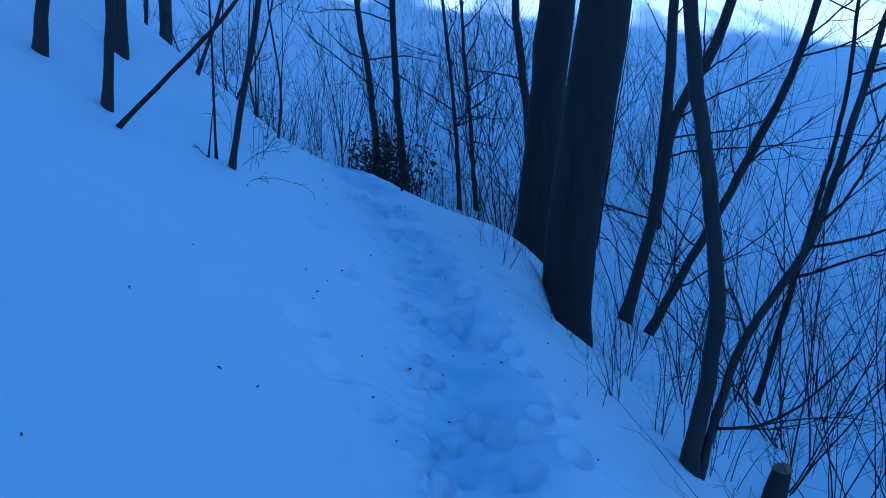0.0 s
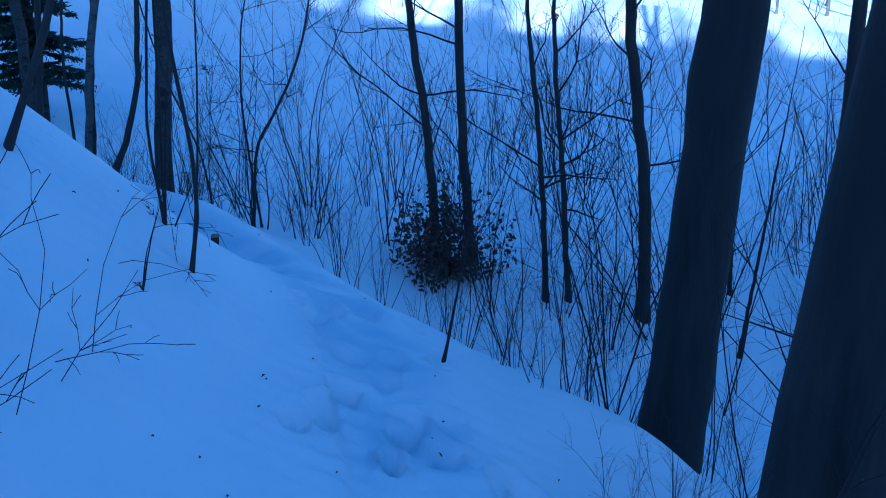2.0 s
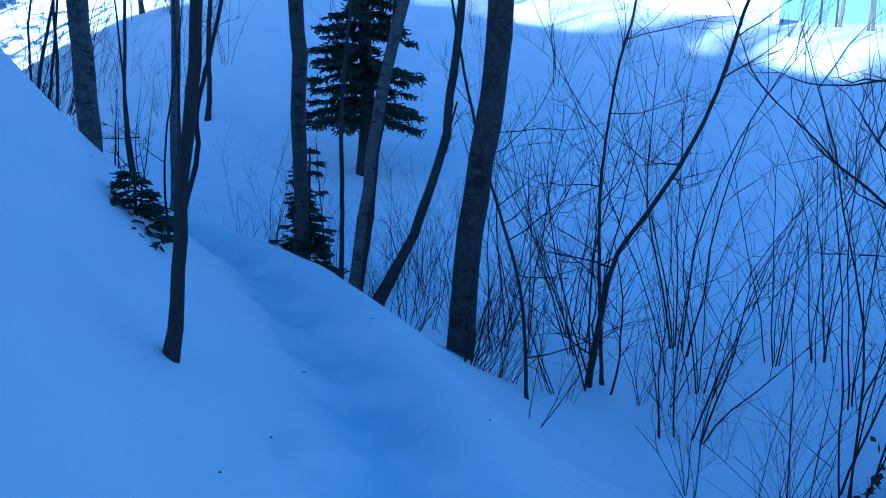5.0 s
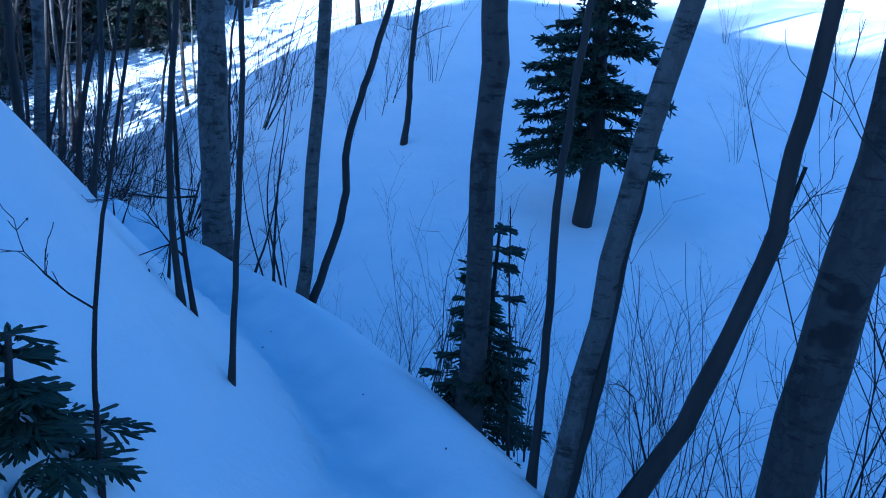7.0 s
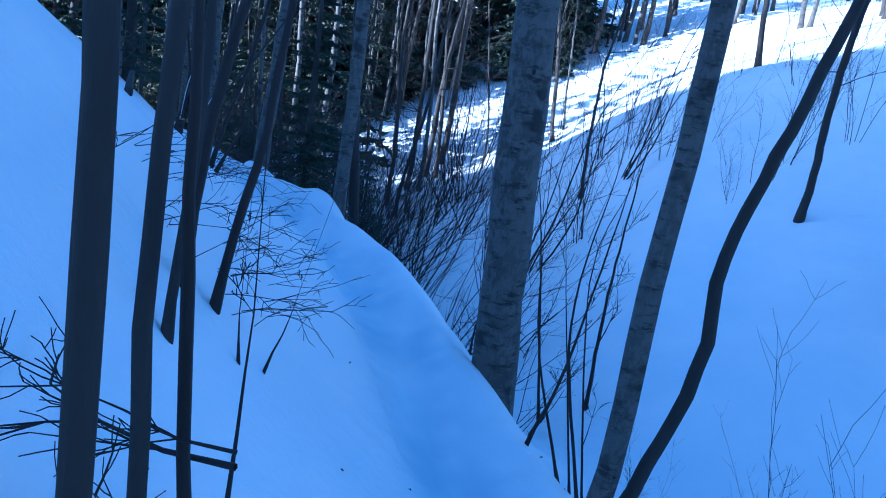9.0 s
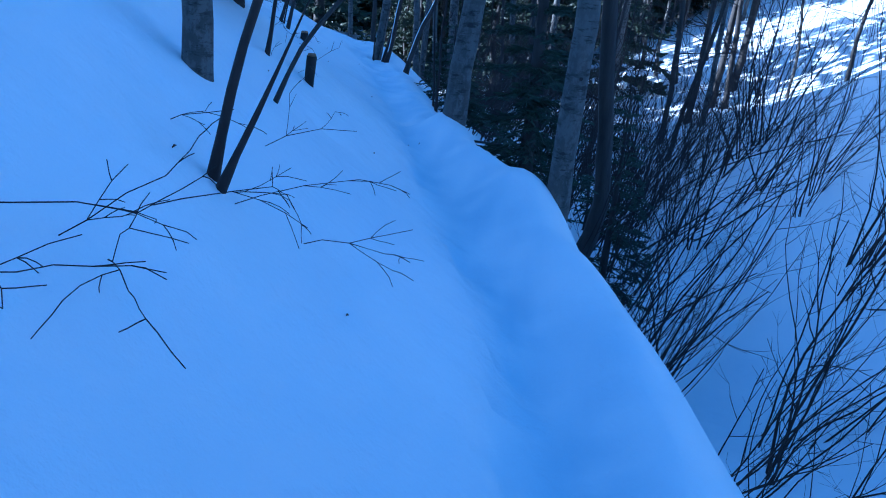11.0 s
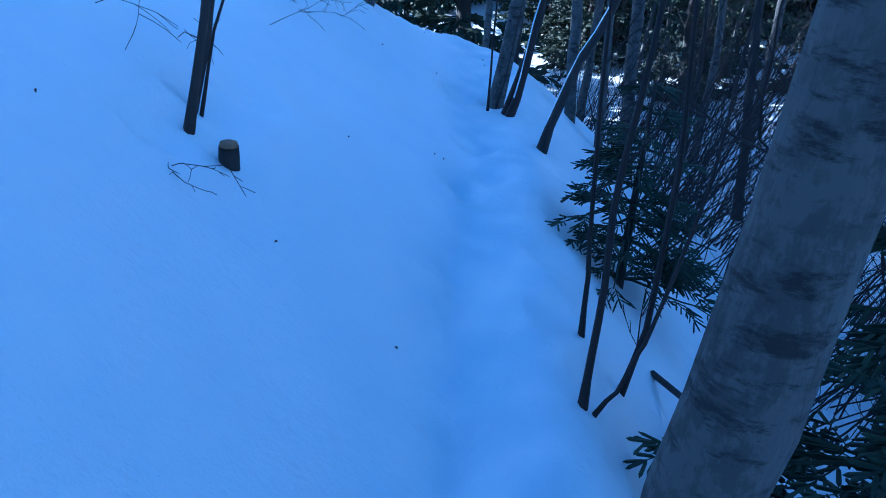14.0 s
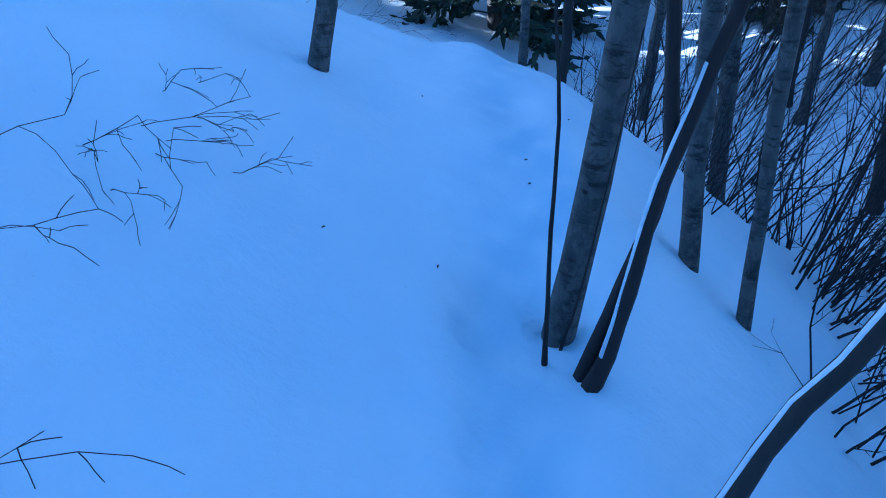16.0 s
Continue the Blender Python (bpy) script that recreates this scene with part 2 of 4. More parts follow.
# ---- building meshes ----
class Shape:
    """Vertices and faces gathered up for one mesh."""

    def __init__(self):
        self.v, self.f, self.n = [], [], 0

    def add(self, v, f):
        self.v.append(np.asarray(v, float))
        self.f += [tuple(i + self.n for i in q) for q in f]
        self.n += len(v)

    def tube(self, points, radii, sides=6, cap=True):
        p, r = np.asarray(points, float), np.asarray(radii, float)
        along = np.gradient(p, axis=0)
        along /= np.linalg.norm(along, axis=1, keepdims=True) + 1e-9
        side = np.cross(along, (0.31, 0.95, 0.05))
        side /= np.linalg.norm(side, axis=1, keepdims=True) + 1e-9
        other = np.cross(along, side)
        a = np.arange(sides) * 2 * math.pi / sides
        rings = p[:, None] + r[:, None, None] * (np.cos(a)[None, :, None] * side[:, None] + np.sin(a)[None, :, None] * other[:, None])
        f = [(i * sides + j, i * sides + (j + 1) % sides, (i + 1) * sides + (j + 1) % sides, (i + 1) * sides + j)
             for i in range(len(p) - 1) for j in range(sides)]
        if cap:
            f += [tuple(range(sides))[::-1], tuple((len(p) - 1) * sides + j for j in range(sides))]
        self.add(rings.reshape(-1, 3), f)

    def spindle(self, a, b, r):
        """A slim three-sided brush from a to b."""
        a, b = np.asarray(a, float), np.asarray(b, float)
        w = b - a
        s = np.cross(w, (0.2, 0.3, 0.93))
        s *= r / (np.linalg.norm(s) + 1e-9)
        o = np.cross(w, s)
        o *= r / (np.linalg.norm(o) + 1e-9)
        m = a + 0.35 * w
        self.add([a, m + s, m - 0.5 * s + 0.87 * o, m - 0.5 * s - 0.87 * o, b],
                 [(0, 2, 1), (0, 3, 2), (0, 1, 3), (4, 1, 2), (4, 2, 3), (4, 3, 1)])

    def finger(self, a, b, r):
        """A blunt needle-clad shoot from a to b."""
        a, b = np.asarray(a, float), np.asarray(b, float)
        w = b - a
        s = np.cross(w, (0.2, 0.3, 0.93))
        s *= r / (np.linalg.norm(s) + 1e-9)
        o = np.cross(w, s)
        o *= r / (np.linalg.norm(o) + 1e-9)
        ring = (s, -0.5 * s + 0.87 * o, -0.5 * s - 0.87 * o)
        self.add([a] + [a + 0.2 * w + 0.85 * k for k in ring] + [a + 0.82 * w + k for k in ring] + [b],
                 [(0, 2, 1), (0, 3, 2), (0, 1, 3), (1, 2, 5, 4), (2, 3, 6, 5), (3, 1, 4, 6), (7, 4, 5), (7, 5, 6), (7, 6, 4)])

    def leaf(self, at, way, up, long, wide):
        at, way, up = np.asarray(at, float), np.asarray(way, float), np.asarray(up, float)
        side = np.cross(way, up)
        self.add([at, at + 0.5 * long * way + wide * side + 0.1 * long * up, at + long * way, at + 0.5 * long * way - wide * side + 0.1 * long * up],
                 [(0, 1, 2), (0, 2, 3)])

    def mesh(self, name, mat, smooth=True):
        me = bpy.data.meshes.new(name)
        me.from_pydata(np.concatenate(self.v).tolist() if self.v else [], [], self.f)
        me.materials.append(mat)
        if smooth:
            me.shade_smooth()
        return me


def part(name, shape, mat, parent, label="", smooth=True):
    ob = new(name, shape.mesh(name, mat, smooth))
    ob.parent = parent
    return tagged(ob, label)


def base_of(name, x, y, z, label, category, group=""):
    ob = new(name)
    ob.location, ob.empty_display_size = (x, y, z), 0.1
    return tagged(ob, label, category, group)


def curve(points, step):
    """An even smooth line through control points, at about that step."""
    if len(points) == 2:
        a, b = map(np.array, points)
        n = max(2, int(np.linalg.norm(b - a) / step))
        return a + (b - a) * np.linspace(0, 1, n + 1)[:, None]
    return np.vstack([smooth_line(points, step), [points[-1]]])


def unit(v):
    v = np.asarray(v, float)
    return v / (np.linalg.norm(v) + 1e-9)


def grow(shape, start, way, long, r, rng, depth, sides=4, curl=0.35, kids=4, lift=0.25):
    """A bough that bends upwards and bears smaller ones."""
    n = max(3, min(8, int(long / 0.12)))
    p, w = [np.asarray(start, float)], unit(way)
    for i in range(n):
        w = unit(w + curl * rng.normal(0, 0.32, 3) + np.array([0, 0, lift / n]))
        p.append(p[-1] + w * long / n)
    p = np.array(p)
    shape.tube(p, np.linspace(r, max(r * 0.3, 0.0009), len(p)), sides, cap=False)
    if depth > 0:
        for _ in range(kids):
            k = rng.randint(max(1, n // 4), n + 1)
            aside = rng.normal(0, 1, 3) * (1, 1, 0.6)
            w = unit(unit(p[k] - p[k - 1]) + 0.8 * unit(aside))
            grow(shape, p[k], w, long * rng.uniform(0.3, 0.6), max(r * 0.5, 0.0011), rng, depth - 1, 3, curl, max(2, kids - 1), lift)


SEEDS = [0]


def stem_thing(name, x, y, r, offsets, height, label, category, bark, boughs, sides=8, twig_from=0.25, group="", flare=0.35, taper=0.55, fine=2, cap=0, joined=False):
    """A tree or sapling: its stem bends through the offsets from its foot and goes on up; boughs are its limbs."""
    SEEDS[0] += 1
    rng = np.random.RandomState(1000 + SEEDS[0])
    z = float(ground(x, y)[0])
    pts = [np.array((0, 0, -0.25)) - 0.25 * np.array((offsets[0][0], offsets[0][1], 0)) / max(offsets[0][2], 0.2), np.zeros(3)] + [np.array(o, float) for o in offsets]
    last = unit(pts[-1] - pts[-2])
    while pts[-1][2] < height:
        last = unit(0.8 * last + 0.2 * np.array((0, 0, 1)) + rng.normal(0, 0.04, 3))
        pts.append(pts[-1] + last * min(0.9, max(0.35, height / 6)))
    line = curve(pts, max(0.09, height / 40))
    line[3:] += rng.normal(0, min(r * 0.12, 0.006), (len(line) - 3, 3)) * (1, 1, 0)
    t = np.clip(line[:, 2] / height, 0, 1)
    radii = r * (1 - taper * t) * (1 + flare * np.exp(-np.maximum(line[:, 2], 0) / (2.2 * r + 0.02))) * (1 + 0.025 * rng.normal(0, 1, len(line)))
    thing = base_of(name, x, y, z, label, category, group)
    d_at = by_line(x, y)[1][0]
    clear, near_path = height > 3 and abs(d_at) < 1.3, np.sign(d_at) if abs(d_at) < 1.6 else 0
    k = int(np.argmin(np.hypot(LINE[:, 0] - x, LINE[:, 1] - y)))
    aside = (-_way[k, 1], _way[k, 0])
    trunk = Shape()
    trunk.tube(line, radii, sides)
    part("trunk" if height > 3 else "stem", trunk, bark, thing)
    if cap:
        some = (line[:, 2] > 0.08) & (line[:, 2] < cap)
        snow = Shape()
        along = np.gradient(line, axis=0)
        along /= np.linalg.norm(along, axis=1, keepdims=True)
        over = np.array((0, 0, 1)) - along * along[:, 2:]
        over /= np.linalg.norm(over, axis=1, keepdims=True) + 1e-6
        snow.tube(line[some] + over[some] * radii[some, None] * 0.64, radii[some] * 0.44, 7)
        part("snow_cap", snow, SNOW, thing, "strip of snow lying along the leaning stem")
    if bark in (ASPEN, SHADED_ASPEN) and not joined:
        for _ in range(7):
            k = rng.randint(3, max(5, int(len(line) * 0.4)))
            turn, wide = rng.uniform(0, 6.28), radii[k] * rng.uniform(0.16, 0.42)
            knot_at = line[k] + np.array((math.cos(turn), math.sin(turn), 0)) * radii[k] * 0.97
            out, side = np.array((math.cos(turn), math.sin(turn), 0)), np.array((-math.sin(turn), math.cos(turn), 0))
            a, knot = np.arange(9) * 6.2832 / 9, Shape()
            rim = [knot_at + side * wide * math.cos(q) + np.array((0, 0, 0.55 * wide * math.sin(q) + 0.25 * wide * abs(math.cos(q)))) - out * 0.35 * wide * math.cos(q) ** 2 for q in a]
            knot.add(rim + [knot_at + out * 0.006], [(i, (i + 1) % 9, 9) for i in range(9)])
            part("knot", knot, TWIG, thing, "dark eye-shaped branch scar")
    if boughs:
        limbs = Shape()
        for _ in range(boughs):
            if not joined:
                limbs = Shape()
            k = rng.randint(int(len(line) * twig_from), len(line) - 1)
            if clear and line[k, 2] < 2.3:
                continue
            turn, size = rng.uniform(0, 6.28), rng.uniform(0.5, 1.1)
            if near_path * (math.cos(turn) * aside[0] + math.sin(turn) * aside[1]) < 0:
                turn += math.pi
            way = (math.cos(turn), math.sin(turn), rng.uniform(0.1, 0.9) if height > 3 else rng.uniform(0.6, 1.5))
            grow(limbs, line[k], way, size * (min(1.6, 0.25 * height) if height > 3 else 0.17 * height), min(0.45 * radii[k], 0.012), rng, fine, 4)
            if not joined:
                part("branch", limbs, TWIG, thing)
        if joined:
            tagged(part("crown", limbs, TWIG, thing), kind="stuff")
    return thing


def tree(x, y, r, offsets, height=None, boughs=7, label="slender bare tree with dark bark standing in snow", **more):
    return stem_thing("bare_tree", x, y, r, offsets, height or min(8.0, max(3.4, 120 * r)), label, "tree", BARK, boughs, **more)


def pole(x, y, r, offsets, height=None, boughs=4, label="thin dark bare sapling poking out of snow", **more):
    return stem_thing("sapling", x, y, r, offsets, height or min(4.0, max(1.1, 130 * r)), label, "sapling", TWIG, boughs, sides=6, **more)


def aspen(x, y, r, offsets, height=None, boughs=6, label="pale grey birch trunk with dark scars beside the path", bark=ASPEN, **more):
    return stem_thing("birch_tree", x, y, r, offsets, height or 9.0, label, "tree", bark, boughs, sides=16, twig_from=0.4, taper=0.4, flare=0.12, **more)


def shaded_aspen(x, y, r, offsets, **more):
    return aspen(x, y, r, offsets, label="smooth grey trunk, coloured darker for its shaded side, rising from the snow below the path", bark=SHADED_ASPEN, **more)


def twin(x, y, r, offsets, **more):
    return stem_thing("large_tree", x, y, r, offsets, 11.0, "thick dark furrowed trunk with snow banked at its foot", "tree", ROUGH_BARK, 5,
                      sides=20, twig_from=0.45, taper=0.35, flare=0.08, **more)


def spruce(x, y, height, wide, low, label, seed, sprays=26, thick=0.012, name="spruce_tree", z=None, tier=0.05, fingers=False):
    """A spruce with drooping tiers; low is the share of the trunk that is bare."""
    rng = np.random.RandomState(seed)
    thing = base_of(name, x, y, float(ground(x, y)[0]) if z is None else z, label, "spruce")
    trunk, crown = Shape(), Shape()
    up = np.linspace(-0.25, height, 14)
    trunk.tube(np.column_stack([0.01 * height * np.sin(up * 1.3), 0.01 * height * np.cos(up), up]), np.linspace(0.018 * height + 0.012, 0.006, 14), 8)
    z0 = low * height
    while z0 < height * 0.985:
        share = 1 - (z0 - low * height) / (height * (1 - low))
        reach = wide * (0.12 + 0.88 * share**0.85)
        count = int(4 + 3 * share)
        for i in range(count):
            turn = rng.uniform(0, 6.28)
            out = np.array((math.cos(turn), math.sin(turn), 0))
            long = reach * rng.uniform(0.65, 1.1)
            q = np.linspace(0, 1, 7)[:, None]
            line = np.array((0, 0, z0)) + out * long * q + np.array((0, 0, 1)) * long * (0.12 * q - 0.55 * q**2 + 0.28 * q**3) + rng.normal(0, 0.012 * long, (7, 3))
            crown.tube(line, np.linspace(0.010, 0.003, 7) * (0.6 + 0.5 * long), 3, cap=False)
            for _ in range(int(sprays * (0.35 + 0.65 * share))):
                u = rng.uniform(0.12, 1.0)
                k = min(5, int(u * 6))
                at = line[k] + (line[k + 1] - line[k]) * (u * 6 - k)
                side = np.cross(out, (0, 0, 1)) * rng.choice((-1, 1))
                way = unit(0.75 * out + rng.uniform(0.2, 1.0) * side + np.array((0, 0, rng.uniform(-0.55, 0.15))))
                size = long * rng.uniform(0.16, 0.34) * (1.15 - 0.5 * u) + 0.03
                if fingers:
                    size = min(size, 0.2)
                    crown.spindle(at, at + way * size, 0.003)
                    flat = unit(np.cross(way, (0, 0, 1)))
                    for q in range(3):
                        for hand in (-1, 1):
                            c = at + way * size * (0.25 + 0.25 * q + rng.uniform(-0.06, 0.06))
                            e = unit(0.8 * way + hand * rng.uniform(0.5, 0.9) * flat + (0, 0, rng.uniform(-0.3, 0.1)))
                            crown.finger(c, c + e * rng.uniform(0.035, 0.075), thick * rng.uniform(0.8, 1.15))
                    crown.finger(at + 0.7 * way * size, at + way * (size + 0.03), thick)
                    continue
                crown.spindle(at, at + way * size, thick * rng.uniform(0.7, 1.2))
                for _ in range(3):
                    c = at + way * size * rng.uniform(0.2, 0.9)
                    crown.spindle(c, c + unit(way + rng.normal(0, 0.6, 3) + (0, 0, -0.2)) * size * 0.45, thick * 0.8)
        z0 += height * tier * rng.uniform(0.7, 1.2) + 0.03
    part("trunk", trunk, BARK, thing)
    part("crown", crown, NEEDLE, thing, smooth=False)
    return thing


def shrub(x, y, height, stems, seed, label, lean=0.3, z=None, leaves=0, name="bare_shrub", group="", thin=0.007, fine=2):
    """Stems fanning out from one foot, with fine twigs."""
    rng = np.random.RandomState(seed)
    thing = base_of(name, x, y, float(ground(x, y)[0]) if z is None else z, label, "shrub", group)
    for _ in range(stems):
        turn, tilt = rng.uniform(0, 6.28), rng.uniform(0.05, lean)
        way = np.array((math.cos(turn) * tilt, math.sin(turn) * tilt, 1))
        foot = np.array((math.cos(turn), math.sin(turn), 0)) * rng.uniform(0.02, 0.14) - (0, 0, 0.12)
        h = height * rng.uniform(0.55, 1.05)
        p, w, n = [foot], unit(way), 9
        for i in range(n):
            w = unit(w + rng.normal(0, 0.07, 3) + np.array((way[0], way[1], 0)) * 0.04)
            p.append(p[-1] + w * (h + 0.12) / n)
        r = thin * rng.uniform(0.7, 1.4) * (0.6 + 0.25 * height)
        stem = Shape()
        stem.tube(p, np.linspace(r, r * 0.25, n + 1), 5, cap=False)
        for k in range(2, n):
            if rng.rand() < 0.75:
                a = rng.uniform(0, 6.28)
                grow(stem, p[k], unit(w + 0.8 * np.array((math.cos(a), math.sin(a), 0.2))), h * rng.uniform(0.12, 0.32), r * 0.45, rng, fine - 1, 3, kids=3)
        part("stem", stem, TWIG, thing)
    if leaves:
        crown = Shape()
        for _ in range(leaves):
            a, q = rng.uniform(0, 6.28), rng.uniform(0, 1) ** 0.7
            wide = q * height * (0.5 + 0.16 * math.sin(3 * a + 1) + 0.1 * math.sin(7 * a))
            at = np.array((math.cos(a) * wide, math.sin(a) * wide, height * rng.uniform(0.0, 1.0) ** 1.6 * (0.95 - 0.45 * q + 0.2 * math.sin(5 * a))))
            crown.leaf(at, unit(rng.normal(0, 1, 3)), unit(rng.normal(0, 1, 3)), rng.uniform(0.04, 0.08), 0.022)
        part("dead_leaves", crown, DEAD, thing, "curled brown leaves still on the twigs", smooth=False)
    return thing


def slanting(x, y, height, stems, seed, label, group=""):
    """Nearly straight thin stems side by side, all leaning one way (+x), with few twigs."""
    rng = np.random.RandomState(seed)
    thing = base_of("leaning_brush", x, y, float(ground(x, y)[0]), label, "shrub", group)
    for _ in range(stems):
        w = unit((rng.uniform(0.0, 0.75), rng.normal(0, 0.32), 1))
        h, r = height * rng.uniform(0.5, 1.05), rng.uniform(0.005, 0.013)
        p = [np.array((rng.uniform(-0.25, 0.25), rng.uniform(-0.4, 0.4), 0)) - 0.3 * w]
        for _i in range(9):
            w = unit(w + rng.normal(0, 0.09, 3) + (0, 0, 0.02))
            p.append(p[-1] + w * (h + 0.3) / 9)
        stem = Shape()
        stem.tube(p, np.linspace(r, r * 0.35, 10), 5, cap=False)
        for k in range(3, 9):
            if rng.rand() < 0.6:
                grow(stem, p[k], unit(w + 0.9 * rng.normal(0, 1, 3) * (1, 1, 0.5)), h * rng.uniform(0.1, 0.3), r * 0.4, rng, 1, 3, kids=3)
        part("stem", stem, TWIG, thing)
    return thing


def sprig(x, y, bearing, long, seed, label="thin bare twig sticking out of the snow", rise=0.45):
    """A twig arching out of the snow."""
    rng = np.random.RandomState(seed)
    thing = base_of("twig", x, y, float(ground(x, y)[0]), label, "twig")
    s, b = Shape(), radians(bearing)
    grow(s, (0, 0, -0.04), (-math.sin(b), math.cos(b), rise), long, 0.0016, rng, 2, 4, 0.4, 3, -0.25)
    part("shoot", s, TWIG, thing)
    return thing


def stump(x, y, r, h, lean, label):
    rng = np.random.RandomState(int(abs(x * 100)))
    thing = base_of("stump", x, y, float(ground(x, y)[0]), label, "stump")
    s = Shape()
    k = np.linspace(0, 1, 7)[:, None]
    p = np.array((0, 0, -0.15)) + k * np.array((lean[0], lean[1], h + 0.15))
    s.tube(p, r * (1.15 - 0.25 * k[:, 0] + rng.normal(0, 0.05, 7)), 11)
    part("log", s, ROUGH_BARK, thing)
    c = Shape()
    c.tube(np.array([p[-1] + (0, 0, 0.0), p[-1] + (0, 0, 0.012)]), [r * 0.88, r * 0.8], 11)
    part("cut_face", c, WOOD, thing, "pale broken wood")
    return thing


def join_stuff(name, label, category, placed):
    """Copies of things melted into one object for what nobody could count."""
    v, f, n, mats, slot = [], [], 0, [], []
    for kind, m in placed:
        for o in kind.children:
            me = o.data
            co = np.empty(len(me.vertices) * 3)
            me.vertices.foreach_get("co", co)
            a = np.array(m)
            v.append(co.reshape(-1, 3) @ a[:3, :3].T + a[:3, 3])
            if me.materials[0] not in mats:
                mats.append(me.materials[0])
            slot += [mats.index(me.materials[0])] * len(me.polygons)
            f += [tuple(i + n for i in p.vertices) for p in me.polygons]
            n += len(me.vertices)
    me = bpy.data.meshes.new(name)
    me.from_pydata(np.concatenate(v).tolist(), [], f)
    for one in mats:
        me.materials.append(one)
    me.polygons.foreach_set("material_index", slot)
    return tagged(new(name, me), label, category, kind="stuff")


# ---- the ground: one sheet of snow ----
def axis(lo, hi, step, reach, fine):
    """Marks along an axis: even in the middle, closer within the fine stretch, growing apart outside."""
    mid = np.concatenate([np.arange(lo, fine[0], step), np.arange(*fine, 0.45 * step), np.arange(fine[1], hi + step, step)])
    mid = mid[np.concatenate([[True], np.diff(mid) > 0.2 * step])]
    grow_by = step * 1.14 ** np.arange(1, 90)
    out = np.cumsum(grow_by)
    out = out[out < reach]
    return np.concatenate([lo - out[::-1], mid, mid[-1] + out])


def ground_sheet():
    gx, gy = axis(-21.5, 1.6, 0.045, 700, (-2.3, 1.2)), axis(-1.2, 11.6, 0.045, 700, (0.0, 6.6))
    X, Y = np.meshgrid(gx, gy)
    x, y = X.ravel(), Y.ravel()
    z = ground(x, y)
    s, d, _ = by_line(x, y)
    # prints trodden into the line, clearest on the first metres
    rng = np.random.RandomState(4)
    at = -1.5
    side = 1
    middle = rut_at(s)
    while at < 24:
        deep = np.interp(at, [0, 5, 8, 24], [0.095, 0.08, 0.03, 0.03]) * rng.uniform(0.5, 1.2)
        off = side * rng.uniform(0.06, 0.2) - 0.03
        for _ in range(7 if at < 6 else 1):
            a, o = at + rng.uniform(-0.25, 0.25), off + rng.normal(0, 0.15 if at < 6 else 0.06)
            big = rng.uniform(0.55, 1.0) if at < 6 else 1.4
            q = ((s - a) / (0.085 * big)) ** 2 + ((d - o - middle) / (0.05 * big)) ** 2
            q = q * (1 + 0.25 * np.sin(40 * s + 31 * d + at * 9))
            z = z - 0.8 * deep * big * np.exp(-(np.abs(q) ** 1.6)) + 0.2 * deep * np.exp(-((np.sqrt(np.abs(q)) - 1.5) / 0.4) ** 2)
        at, side = at + rng.uniform(0.25, 0.4), -side
    for hx, hy, deep, wide in ((-1.23, 3.58, 0.12, 0.06), (-1.32, 3.67, 0.06, 0.05), (-0.95, 2.3, 0.10, 0.07), (-0.8, 2.05, 0.07, 0.06), (-12.05, 9.35, 0.05, 0.06), (-15.15, 8.3, 0.06, 0.1), (-14.85, 8.35, 0.05, 0.1), (-14.5, 8.42, 0.05, 0.07)):
        z = z - deep * np.exp(-(((x - hx) ** 2 + (y - hy) ** 2) / wide**2) ** 1.5)
    r_near = np.hypot(x + 8, y - 5)
    n, m = len(gx), len(gy)
    i = (np.arange(m - 1)[:, None] * n + np.arange(n - 1)[None, :]).ravel()
    f = np.column_stack([i, i + 1, i + n + 1, i + n])
    me = bpy.data.meshes.new("ground")
    me.vertices.add(n * m)
    me.vertices.foreach_set("co", np.column_stack([x, y, z]).ravel())
    me.loops.add(f.size)
    me.loops.foreach_set("vertex_index", f.ravel().astype(np.int32))
    me.polygons.add(len(f))
    me.polygons.foreach_set("loop_start", np.arange(0, f.size, 4, dtype=np.int32))
    me.update(calc_edges=True)
    me.shade_smooth()
    # mask of the compacted rut, also carrying the painted shade of its hollow
    trod_shade = np.exp(-(((d - middle) / 0.24) ** 2) ** 1.5) * np.clip(0.75 + 0.5 * waves(x, y, 0.5, 15), 0, 1) * (r_near < 60) * np.clip(0.9 + 0.35 * waves(x, y, 0.17, 16), 0, 1)
    me.attributes.new("trod_shade", "FLOAT", "POINT").data.foreach_set("value", trod_shade)
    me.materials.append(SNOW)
    return tagged(new("ground", me), "deep smooth snow over a hillside with a trodden footpath", "snow", kind="structure")


ground_sheet()

# ---- single trees and saplings along the walk ----
tree(-2.48, 3.30, 0.030, [(0.06, 0.01, 0.36)])
tree(-2.14, 3.24, 0.024, [(0.06, 0.01, 0.42)])
pole(-2.03, 3.12, 0.013, [(0.53, 0.05, 0.51)])
tree(-2.49, 4.16, 0.037, [(0.02, 0.00, 0.22)])
pole(-1.75, 3.61, 0.008, [(0.02, 0.00, 0.73)])
pole(-1.77, 3.55, 0.005, [(0.07, 0.01, 0.45)], height=0.49, taper=0.85)
pole(-2.11, 5.50, 0.008, [(0.04, 0.01, 0.44)], height=0.48, taper=0.85, boughs=1)
pole(-1.87, 4.92, 0.003, [(0.04, 0.01, 0.17), (0.08, 0.03, 0.31)], height=0.35, taper=0.85, boughs=1)
pole(-1.86, 4.90, 0.003, [(0.02, 0.01, 0.13), (0.05, 0.02, 0.22)], height=0.26, taper=0.85, boughs=1)
tree(-2.36, 5.00, 0.013, [(0.15, 0.05, 0.38)])
